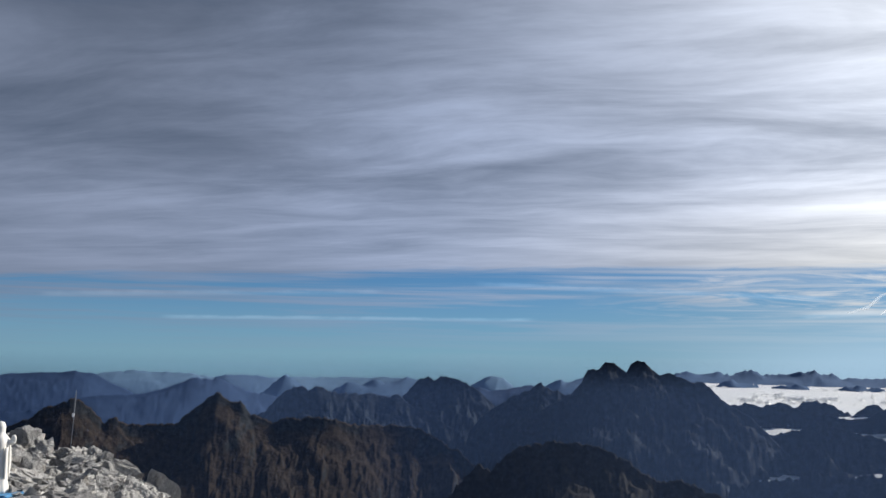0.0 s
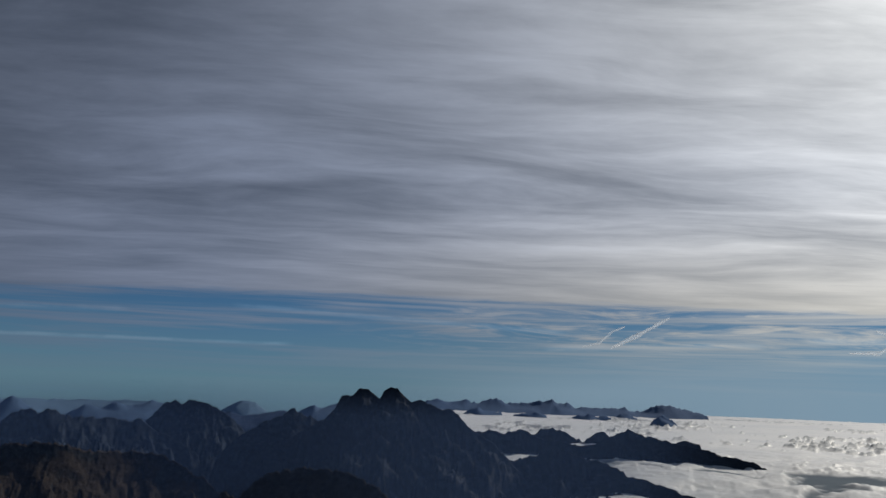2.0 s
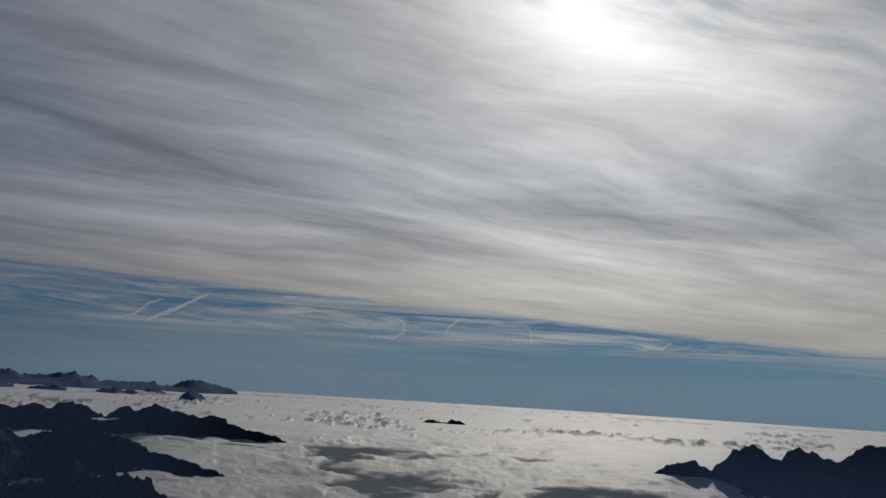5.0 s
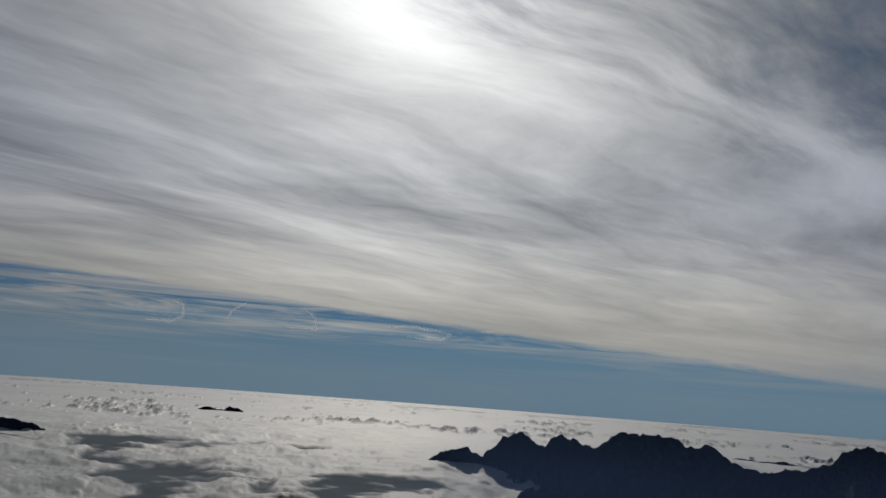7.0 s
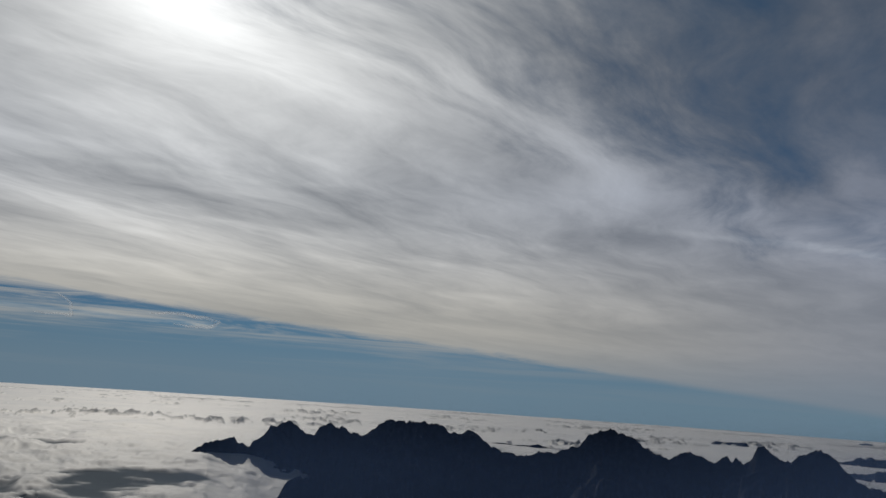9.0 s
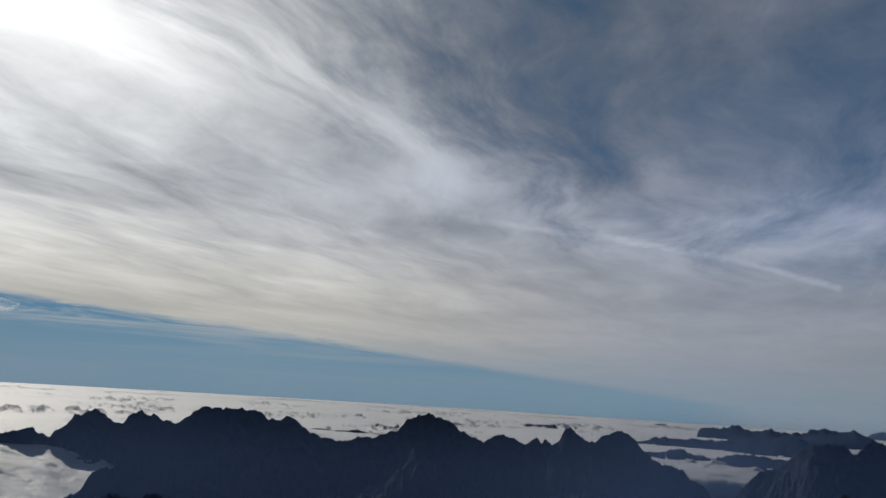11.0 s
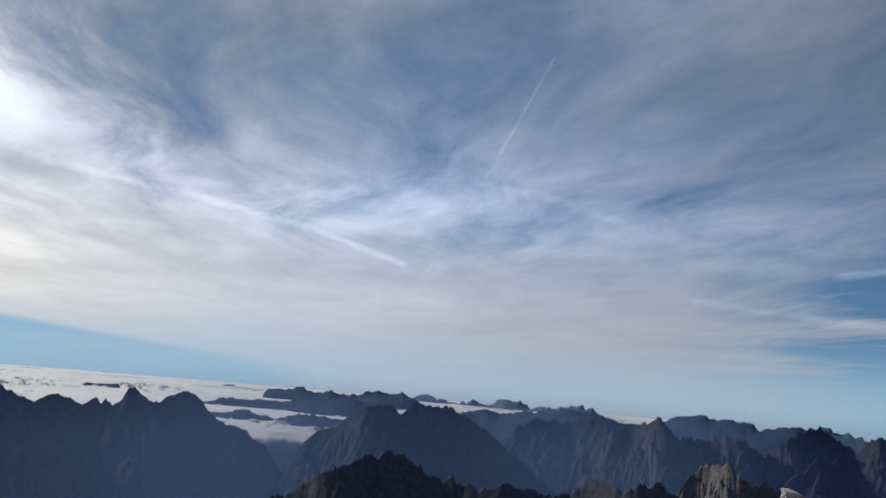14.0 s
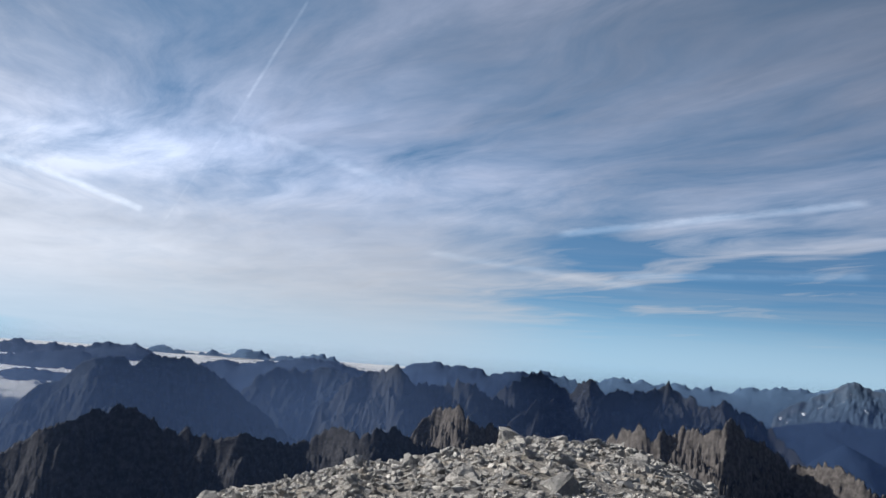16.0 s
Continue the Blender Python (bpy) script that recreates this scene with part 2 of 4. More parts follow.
# darker copy of the crag rock: the cliff's shade is in its colour
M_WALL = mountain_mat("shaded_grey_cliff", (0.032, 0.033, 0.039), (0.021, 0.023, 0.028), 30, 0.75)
# haze blue painted into the rock; the snow patches are its own
M_SNOWY = mountain_mat("haze_tinted_snow_peak", (0.075, 0.105, 0.155), (0.06, 0.095, 0.15), 110, snow=0.66, relief=0.2, spread=0.15)


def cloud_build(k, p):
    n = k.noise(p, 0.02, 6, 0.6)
    deck_shade = k.tree.nodes.new("ShaderNodeAttribute")
    deck_shade.attribute_name = "low_deck_shade"
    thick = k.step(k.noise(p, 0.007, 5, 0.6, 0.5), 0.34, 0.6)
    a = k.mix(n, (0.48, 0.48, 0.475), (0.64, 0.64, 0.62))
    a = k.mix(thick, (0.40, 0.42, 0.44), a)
    # grey of the lower cloud layer, and shade painted on near banks and heads
    return k.mix(deck_shade.outputs["Fac"], a, (0.17, 0.2, 0.225)), k.noise(p, 0.05, 5, 0.6)


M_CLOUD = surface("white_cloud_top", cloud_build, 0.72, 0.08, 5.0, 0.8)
k = Nodes(M_CLOUD.node_tree, False)
soft = k.add("ShaderNodeBsdfTranslucent", Color=(0.95, 0.95, 0.95, 1.0))
body = next(n for n in k.tree.nodes if n.type == "BSDF_PRINCIPLED")
last = next(n for n in k.tree.nodes if n.type == "OUTPUT_MATERIAL")
body.inputs["Sheen Weight"].default_value, body.inputs["Sheen Roughness"].default_value = 0.75, 0.45
deck_shade = next(n for n in k.tree.nodes if n.type == "ATTRIBUTE")
k.put(body.inputs["Sheen Weight"], k.step(deck_shade.outputs["Fac"], 0.0, 1.0, 0.6, 0.0))
k.put(body.inputs["Specular IOR Level"], k.step(deck_shade.outputs["Fac"], 0.0, 1.0, 0.6, 0.0))
# droplets scatter the low sun forward: a broad lobe on the bright tops
lobe = k.add("ShaderNodeBsdfGlossy", Color=(1.0, 0.96, 0.88, 1.0), Roughness=0.62)
veil = k.add("ShaderNodeMixShader")
k.put(veil.inputs[0], k.step(deck_shade.outputs["Fac"], 0.0, 0.9, 0.065, 0.0))
k.tree.links.new(body.outputs[0], veil.inputs[1])
k.tree.links.new(lobe.outputs[0], veil.inputs[2])
both = k.add("ShaderNodeMixShader")
both.inputs[0].default_value = 0.04
k.tree.links.new(veil.outputs[0], both.inputs[1])
k.tree.links.new(soft.outputs[0], both.inputs[2])
k.tree.links.new(both.outputs[0], last.inputs[0])


def stone_build(k, p):
    big = k.noise(p, 1.3, 5, 0.6)
    small = k.noise(p, 11.0, 9, 0.8)
    rnd = k.tree.nodes.new("ShaderNodeObjectInfo").outputs["Random"]
    isl = k.tree.nodes.new("ShaderNodeNewGeometry").outputs["Random Per Island"]
    each = k.math("FRACT", k.math("ADD", rnd, isl))
    a = k.mix(each, (0.22, 0.22, 0.225), (0.66, 0.635, 0.605))
    a = k.mix(k.step(big, 0.5, 0.75), a, (0.44, 0.385, 0.33))
    # dark where the bump is low: crevice shade painted into the stone
    a = k.mix(k.step(small, 0.34, 0.54, 0.6, 0.0), a, (0.09, 0.09, 0.095))
    a = k.mix(k.step(k.noise(p, 3.5, 5, 0.7), 0.52, 0.7, 0.0, 0.6), a, (0.78, 0.765, 0.74))
    return a, small


M_STONE = surface("weathered_limestone", stone_build, 0.92, 0.9, 0.08, 0.2)


def scree_build(k, p):
    big = k.noise(p, 0.6, 5, 0.6)
    small = k.noise(p, 9.0, 7, 0.75)
    a = k.mix(k.step(big, 0.4, 0.65), (0.29, 0.275, 0.26), (0.38, 0.34, 0.29))
    # dark in the bump's hollows: shadow gaps between stones painted into the grit
    return k.mix(k.step(small, 0.35, 0.65), tuple(c * 0.35 for c in (0.3, 0.3, 0.3)), a), small


M_SCREE = surface("grit_and_scree", scree_build, 0.95, 1.0, 0.06, 0.15)


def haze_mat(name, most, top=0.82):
    """Aerial haze painted as a blue see-through sheet between near and far mountains: scatters light from both sides,
    thins out upwards and at its ends.
    """
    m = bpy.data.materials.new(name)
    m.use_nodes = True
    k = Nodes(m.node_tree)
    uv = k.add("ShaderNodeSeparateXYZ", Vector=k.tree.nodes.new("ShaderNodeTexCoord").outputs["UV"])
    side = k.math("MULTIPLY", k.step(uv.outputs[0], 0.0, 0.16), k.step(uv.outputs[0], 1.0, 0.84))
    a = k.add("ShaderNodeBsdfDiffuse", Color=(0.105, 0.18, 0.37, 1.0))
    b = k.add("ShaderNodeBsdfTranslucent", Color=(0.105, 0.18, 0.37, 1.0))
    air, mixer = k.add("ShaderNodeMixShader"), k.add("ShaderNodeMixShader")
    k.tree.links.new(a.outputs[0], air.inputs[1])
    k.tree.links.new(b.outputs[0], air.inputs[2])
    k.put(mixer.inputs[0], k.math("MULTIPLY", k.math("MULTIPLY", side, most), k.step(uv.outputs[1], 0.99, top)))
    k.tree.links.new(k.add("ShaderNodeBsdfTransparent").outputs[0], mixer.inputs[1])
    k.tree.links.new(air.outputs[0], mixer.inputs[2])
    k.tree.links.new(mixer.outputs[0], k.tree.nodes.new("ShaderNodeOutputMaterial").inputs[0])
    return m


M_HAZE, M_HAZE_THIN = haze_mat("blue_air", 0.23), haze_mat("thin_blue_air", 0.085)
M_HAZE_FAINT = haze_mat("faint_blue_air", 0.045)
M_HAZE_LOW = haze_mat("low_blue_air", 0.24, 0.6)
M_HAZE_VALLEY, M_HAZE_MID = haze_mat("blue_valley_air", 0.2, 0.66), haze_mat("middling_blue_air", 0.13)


def plain(name, col, rough, bump, scale, metal=0.0):
    def build(k, p):
        n = k.noise(p, scale, 5, 0.6)
        return k.mix(n, tuple(c * 0.8 for c in col), tuple(min(1.0, c * 1.12) for c in col)), n

    m = surface(name, build, rough, bump, 0.01, 0.4)
    next(n for n in m.node_tree.nodes if n.type == "BSDF_PRINCIPLED").inputs["Metallic"].default_value = metal
    return m


M_STATUE = plain("white_weathered_plaster", (0.72, 0.70, 0.66), 0.6, 0.3, 12.0)
M_BLUEPAINT = plain("chipped_blue_paint", (0.06, 0.22, 0.42), 0.5, 0.4, 9.0)
M_IRON = plain("dull_galvanised_iron", (0.22, 0.23, 0.25), 0.5, 0.2, 20.0, 0.8)
M_PLATE = plain("white_enamel", (0.75, 0.76, 0.78), 0.4, 0.1, 20.0)


def trail_mat():
    """Ice of an old contrail: patchy white, lets much of the sky through."""
    m = bpy.data.materials.new("white_ice_trail")
    m.use_nodes = True
    k = Nodes(m.node_tree)
    tc = k.tree.nodes.new("ShaderNodeTexCoord")
    n = k.noise(tc.outputs["Object"], 0.007, 1, 0.5)
    a = k.add("ShaderNodeBsdfDiffuse", Color=(0.95, 0.95, 0.95, 1.0))
    b = k.add("ShaderNodeBsdfTranslucent", Color=(0.95, 0.95, 0.95, 1.0))
    white, mixer = k.add("ShaderNodeMixShader"), k.add("ShaderNodeMixShader")
    k.tree.links.new(a.outputs[0], white.inputs[1])
    k.tree.links.new(b.outputs[0], white.inputs[2])
    k.put(mixer.inputs[0], k.step(n, 0.3, 0.7, 0.14, 0.34))
    k.tree.links.new(k.add("ShaderNodeBsdfTransparent").outputs[0], mixer.inputs[1])
    k.tree.links.new(white.outputs[0], mixer.inputs[2])
    k.tree.links.new(mixer.outputs[0], k.tree.nodes.new("ShaderNodeOutputMaterial").inputs[0])
    return m


M_TRAIL = trail_mat()


# ---- noise on grids ----
def lattice(ix, iy, seed):
    h = (ix * 374761393 + iy * 668265263 + seed * 982451653) & 0xFFFFFFFF
    h = ((h ^ (h >> 13)) * 1274126177) & 0xFFFFFFFF
    return ((h ^ (h >> 16)) & 0xFFFFFF) / float(0xFFFFFF) * 2 * math.pi


def perlin(x, y, seed=0):
    x, y = np.broadcast_arrays(np.asarray(x, float), np.asarray(y, float))
    ix, iy = np.floor(x).astype(np.int64), np.floor(y).astype(np.int64)
    fx, fy = x - ix, y - iy
    sx, sy = fx * fx * fx * (fx * (fx * 6 - 15) + 10), fy * fy * fy * (fy * (fy * 6 - 15) + 10)

    def corner(dx, dy):
        a = lattice(ix + dx, iy + dy, seed)
        return np.cos(a) * (fx - dx) + np.sin(a) * (fy - dy)

    top = corner(0, 0) * (1 - sx) + corner(1, 0) * sx
    low = corner(0, 1) * (1 - sx) + corner(1, 1) * sx
    return (top * (1 - sy) + low * sy) * 1.5


def fbm(x, y, seed=0, octaves=5, gain=0.5):
    total, amp = 0.0, 1.0
    for o in range(octaves):
        total = total + amp * perlin(x * 2 ** o + 17.3 * o, y * 2 ** o - 9.1 * o, seed + o)
        amp *= gain
    return total


def ridged(x, y, seed=0, octaves=4, gain=0.5):
    total, amp, norm = 0.0, 1.0, 0.0
    for o in range(octaves):
        total = total + amp * (1 - np.abs(perlin(x * 2 ** o + 5.7 * o, y * 2 ** o + 3.3 * o, seed + o)))
        norm += amp
        amp *= gain
    return total / norm


def grid_mesh(name, x, y, z, mat, smooth=True, wrap=False):
    """One mesh from a grid of places (rows by columns)."""
    rows, cols = x.shape
    me = bpy.data.meshes.new(name)
    co = np.stack([x, y, z], -1).reshape(-1, 3)
    i, j = np.meshgrid(np.arange(rows - 1), np.arange(cols if wrap else cols - 1), indexing="ij")
    a = i * cols + j
    b = i * cols + (j + 1) % cols
    quads = np.stack([a, b, b + cols, a + cols], -1).reshape(-1, 4)
    me.vertices.add(len(co))
    me.vertices.foreach_set("co", co.ravel())
    me.loops.add(quads.size)
    me.loops.foreach_set("vertex_index", quads.ravel().astype(np.int32))
    me.polygons.add(len(quads))
    me.polygons.foreach_set("loop_start", np.arange(0, quads.size, 4, dtype=np.int32))
    me.polygons.foreach_set("use_smooth", np.full(len(quads), smooth))
    me.update(calc_edges=True)
    me.validate()
    me.materials.append(mat)
    return me


def part(name, bm, material, parent, label=""):
    me = bpy.data.meshes.new(name)
    bm.to_mesh(me)
    bm.free()
    me.materials.append(material)
    ob = new(name, me)
    ob.parent = parent
    return tagged(ob, label)


SEEDS = iter(range(10, 10000, 13))


def mountain(label, mat, dist, crest, jag=0.05, rib=0.5, ribs=0.5, slope=0.75, base=-320.0, tap=1.2, spire=0.8, stretch=1.7, sway=0.05, bend=0.16, step=0.07):
    """A range seen from the summit. crest: bearing and height angle, in degrees, of its tops and saddles; dist: metres to its crest;
    slope: fall of its flanks; base: height of the foot in metres; tap: degrees in which its ends run out; spire: how much steeper its tops are; stretch: how far gullies run downhill; ribs: spurs to a degree; sway, bend: how far and how often the crest swings towards the eye and away."""
    seed = next(SEEDS)
    knots = np.array([(crest[0][0] - tap, crest[0][1] - 4.0 * tap)] + list(crest) + [(crest[-1][0] + tap, crest[-1][1] - 4.0 * tap)])
    az = np.arange(knots[0, 0], knots[-1, 0], step)
    el = np.interp(az, knots[:, 0], knots[:, 1])
    el = el + 1.35 * jag * (sum(0.6 ** o * (0.3 - 1.2 * np.abs(perlin(az * 1.7 * 2 ** o + 31.0 * o, 0.5, seed + o))) for o in range(4)) + 0.8 * fbm(az * 2.3, 8.5, seed + 7, 4, 0.6))
    r0 = dist * (1 + 0.8 * sway * perlin(az * bend * 0.6, 3.3, seed + 1))
    top = r0 * np.tan(np.radians(el))
    width = min(0.5, 1.1 * (float(np.max(top)) - base) / (slope * dist))
    rows = int(np.clip(width / (radians(step) * 2.6), 30, 32 if slope < 0.4 else 88))
    s = np.concatenate([np.linspace(-1, 0, rows + 1)[:-1], np.linspace(0, 0.7, rows // 5 + 1)])
    u = (np.sign(s) * np.abs(s) ** 1.4)[:, None]
    run = np.abs(u) * width * dist
    r = r0[None, :] * (1 + width * u)
    x, y = r * np.sin(np.radians(az)), r * np.cos(np.radians(az))
    # spurs and gullies bend: the flanks are measured in a warped plan that is true along the crest
    size = dist * 0.0175 / ribs
    fade = 1 - np.exp(-run / (0.35 * size))
    wx = x + size * fade * (0.6 * fbm(x / size / 1.6, y / size / 1.6, seed + 5, 5, 0.55))
    wy = y + size * fade * (0.6 * fbm(x / size / 1.6 + 9, y / size / 1.6, seed + 6, 5, 0.55))
    fall = slope * (1 + min(0.25, rib * 0.3) * fbm(x / size / 3 + 3, y / size / 3, seed + 8, 3))
    # the crest's shape spreads out and softens down the flanks
    z = np.empty(x.shape)
    shift = (wx - x) / (radians(1) * dist) * 0.8
    for i in range(len(u)):
        sigma = 0.5 * run[i, 0] / (dist * radians(1) * step)
        n = int(min(len(az) - 1, 3 * sigma))
        soft = top
        if n > 0:
            kernel = np.exp(-0.5 * (np.arange(-n, n + 1) / sigma) ** 2)
            soft = np.convolve(np.pad(top, n, mode="edge"), kernel / kernel.sum(), mode="valid")
        z[i] = np.interp(az + shift[i], az, soft)
    reach = 0.25 * radians(1) * dist
    z = z - fall * run - spire * reach * (1 - np.exp(-run / reach))
    along, down = az[None, :] * radians(1) * dist + wx - x, run + wy - y
    carve = 0.62 * ridged(along / size / 2.3, down / size / 2.3 / stretch, seed + 3, 4, 0.55) + 0.38 * ridged(wx / size / 0.8, wy / size / 0.8, seed + 4, 4, 0.6)
    carve = np.clip((carve - 0.42) / 0.5, 0, 1)
    z = z - 1.5 * size * rib * fade * (1 - carve) + size * 0.08 * rib * fade * fbm(wx / size * 3.1, wy / size * 3.1, seed + 9, 4, 0.65)
    z = np.minimum(z, (top / r0)[None, :] * r - 0.06 * run * slope)
    ob = new("mountain", grid_mesh("mountain", x, y, z, mat))
    return tagged(ob, label, "mountain")


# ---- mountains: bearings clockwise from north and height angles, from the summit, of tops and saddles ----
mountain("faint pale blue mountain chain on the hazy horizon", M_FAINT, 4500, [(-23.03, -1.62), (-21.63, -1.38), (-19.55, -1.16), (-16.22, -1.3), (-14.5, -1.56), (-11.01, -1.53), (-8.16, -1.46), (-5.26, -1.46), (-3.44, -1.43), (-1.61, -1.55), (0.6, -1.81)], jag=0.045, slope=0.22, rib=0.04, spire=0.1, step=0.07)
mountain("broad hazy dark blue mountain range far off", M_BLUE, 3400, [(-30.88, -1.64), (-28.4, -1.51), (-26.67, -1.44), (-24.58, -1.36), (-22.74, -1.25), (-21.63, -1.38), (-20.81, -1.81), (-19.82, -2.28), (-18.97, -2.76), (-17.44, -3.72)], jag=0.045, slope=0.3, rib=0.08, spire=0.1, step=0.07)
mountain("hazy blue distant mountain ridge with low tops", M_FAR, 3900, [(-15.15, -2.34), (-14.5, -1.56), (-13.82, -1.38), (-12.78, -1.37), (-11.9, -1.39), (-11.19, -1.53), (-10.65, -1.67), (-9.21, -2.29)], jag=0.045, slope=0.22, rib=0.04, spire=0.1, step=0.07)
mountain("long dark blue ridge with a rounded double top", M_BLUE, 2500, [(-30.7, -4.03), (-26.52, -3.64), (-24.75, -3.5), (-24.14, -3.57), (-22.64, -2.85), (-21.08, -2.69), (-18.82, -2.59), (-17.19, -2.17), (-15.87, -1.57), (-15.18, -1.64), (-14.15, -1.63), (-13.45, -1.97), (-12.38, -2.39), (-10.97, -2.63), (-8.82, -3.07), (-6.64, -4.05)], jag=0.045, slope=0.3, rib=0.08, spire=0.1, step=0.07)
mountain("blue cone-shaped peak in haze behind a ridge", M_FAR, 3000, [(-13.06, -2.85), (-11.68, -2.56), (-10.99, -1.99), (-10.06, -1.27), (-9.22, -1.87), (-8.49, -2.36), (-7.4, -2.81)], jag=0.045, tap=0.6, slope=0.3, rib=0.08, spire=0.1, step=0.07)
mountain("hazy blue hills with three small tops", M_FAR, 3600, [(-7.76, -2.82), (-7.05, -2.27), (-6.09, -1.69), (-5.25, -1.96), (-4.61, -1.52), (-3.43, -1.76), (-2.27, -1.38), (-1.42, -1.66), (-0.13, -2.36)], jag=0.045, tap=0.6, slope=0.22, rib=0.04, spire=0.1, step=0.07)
mountain("brown and rocky alpine ridge with eroded gullies and a pointed top", M_BROWN, 900, [(-30.5, -6.62), (-26.45, -4.6), (-25.02, -3.98), (-24.44, -3.5), (-23.25, -3.08), (-22.49, -2.82), (-21.67, -3.36), (-20.82, -4.3), (-20.21, -3.9), (-19.7, -4.38), (-18.88, -4.46), (-16.74, -4.34), (-15.77, -3.55), (-15.11, -3.1), (-14.29, -2.4), (-13.75, -2.96), (-13.33, -3.1), (-12.88, -2.96), (-12.33, -3.55), (-11.79, -4.0), (-10.91, -4.25), (-9.5, -4.07), (-7.9, -3.99), (-6.63, -4.23), (-5.18, -4.47), (-3.37, -4.45), (-1.55, -4.57), (-0.08, -5.4), (1.09, -6.09), (2.12, -6.91), (3.57, -7.78), (5.38, -9.11)], jag=0.0918, step=0.065, slope=0.72, spire=1.4, stretch=2.2, ribs=0.6, rib=0.34, sway=0.05, bend=0.2)
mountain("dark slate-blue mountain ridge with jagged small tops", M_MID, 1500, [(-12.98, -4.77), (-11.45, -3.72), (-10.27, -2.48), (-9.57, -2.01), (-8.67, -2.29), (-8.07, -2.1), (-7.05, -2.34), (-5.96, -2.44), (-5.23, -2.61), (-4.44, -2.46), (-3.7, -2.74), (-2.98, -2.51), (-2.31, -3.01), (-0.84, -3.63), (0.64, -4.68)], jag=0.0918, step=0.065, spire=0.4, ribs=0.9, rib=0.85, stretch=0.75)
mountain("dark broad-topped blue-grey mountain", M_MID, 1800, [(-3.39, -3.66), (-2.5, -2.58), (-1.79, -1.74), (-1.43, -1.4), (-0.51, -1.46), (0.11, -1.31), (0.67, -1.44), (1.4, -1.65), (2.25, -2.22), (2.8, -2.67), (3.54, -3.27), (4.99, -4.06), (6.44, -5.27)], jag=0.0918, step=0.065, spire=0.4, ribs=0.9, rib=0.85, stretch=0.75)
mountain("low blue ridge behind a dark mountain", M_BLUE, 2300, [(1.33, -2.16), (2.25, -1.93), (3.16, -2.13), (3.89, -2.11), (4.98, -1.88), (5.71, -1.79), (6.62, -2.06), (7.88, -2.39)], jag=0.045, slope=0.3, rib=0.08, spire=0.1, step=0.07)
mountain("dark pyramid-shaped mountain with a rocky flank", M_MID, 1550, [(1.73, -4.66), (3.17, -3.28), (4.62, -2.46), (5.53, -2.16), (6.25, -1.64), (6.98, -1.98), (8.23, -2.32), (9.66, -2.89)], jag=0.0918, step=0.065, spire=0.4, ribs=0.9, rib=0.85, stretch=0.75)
mountain("faint pale blue rounded peak in haze", M_FAINT, 4300, [(1.7, -1.97), (2.24, -1.6), (3.15, -1.19), (3.89, -1.36), (4.62, -1.88)], jag=0.045, tap=0.5, slope=0.22, rib=0.04, spire=0.1, step=0.07)
mountain("pale blue jagged distant peaks", M_FAR, 3400, [(5.71, -2.15), (6.61, -1.81), (7.52, -1.4), (8.06, -1.6), (8.52, -1.38), (9.13, -1.22), (10.02, -1.99)], jag=0.0624, tap=0.5, slope=0.22, rib=0.04, spire=0.1, step=0.07)
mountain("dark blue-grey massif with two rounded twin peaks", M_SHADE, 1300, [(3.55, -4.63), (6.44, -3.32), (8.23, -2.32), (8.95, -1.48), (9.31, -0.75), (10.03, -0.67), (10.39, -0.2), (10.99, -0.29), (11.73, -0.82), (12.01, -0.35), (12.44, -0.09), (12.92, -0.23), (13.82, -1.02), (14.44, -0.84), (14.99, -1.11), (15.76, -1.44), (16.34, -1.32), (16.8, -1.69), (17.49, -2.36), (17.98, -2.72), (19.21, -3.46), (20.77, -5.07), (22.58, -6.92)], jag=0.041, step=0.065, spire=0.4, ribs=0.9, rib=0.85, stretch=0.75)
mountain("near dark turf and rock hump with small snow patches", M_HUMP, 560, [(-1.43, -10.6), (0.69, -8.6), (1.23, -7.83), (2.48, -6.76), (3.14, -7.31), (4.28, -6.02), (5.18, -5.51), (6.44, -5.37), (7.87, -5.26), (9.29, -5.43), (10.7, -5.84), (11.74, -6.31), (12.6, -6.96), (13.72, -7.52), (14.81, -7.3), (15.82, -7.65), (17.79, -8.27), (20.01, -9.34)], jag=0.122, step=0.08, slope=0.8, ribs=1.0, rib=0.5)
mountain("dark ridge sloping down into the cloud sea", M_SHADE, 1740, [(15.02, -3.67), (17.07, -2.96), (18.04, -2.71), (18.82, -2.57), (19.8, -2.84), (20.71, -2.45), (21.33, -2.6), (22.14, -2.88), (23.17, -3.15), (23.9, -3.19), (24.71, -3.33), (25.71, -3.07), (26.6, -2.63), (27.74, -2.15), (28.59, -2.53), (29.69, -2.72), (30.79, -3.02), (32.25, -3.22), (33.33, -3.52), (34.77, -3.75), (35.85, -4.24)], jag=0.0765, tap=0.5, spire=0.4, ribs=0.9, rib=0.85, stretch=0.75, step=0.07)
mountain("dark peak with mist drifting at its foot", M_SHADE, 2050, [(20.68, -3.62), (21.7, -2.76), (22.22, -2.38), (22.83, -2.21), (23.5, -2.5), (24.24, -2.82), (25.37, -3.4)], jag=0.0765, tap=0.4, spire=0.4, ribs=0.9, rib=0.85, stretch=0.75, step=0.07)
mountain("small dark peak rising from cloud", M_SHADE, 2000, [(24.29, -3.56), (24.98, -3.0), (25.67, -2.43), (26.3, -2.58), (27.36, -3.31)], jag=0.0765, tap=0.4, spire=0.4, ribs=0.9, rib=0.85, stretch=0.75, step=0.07)
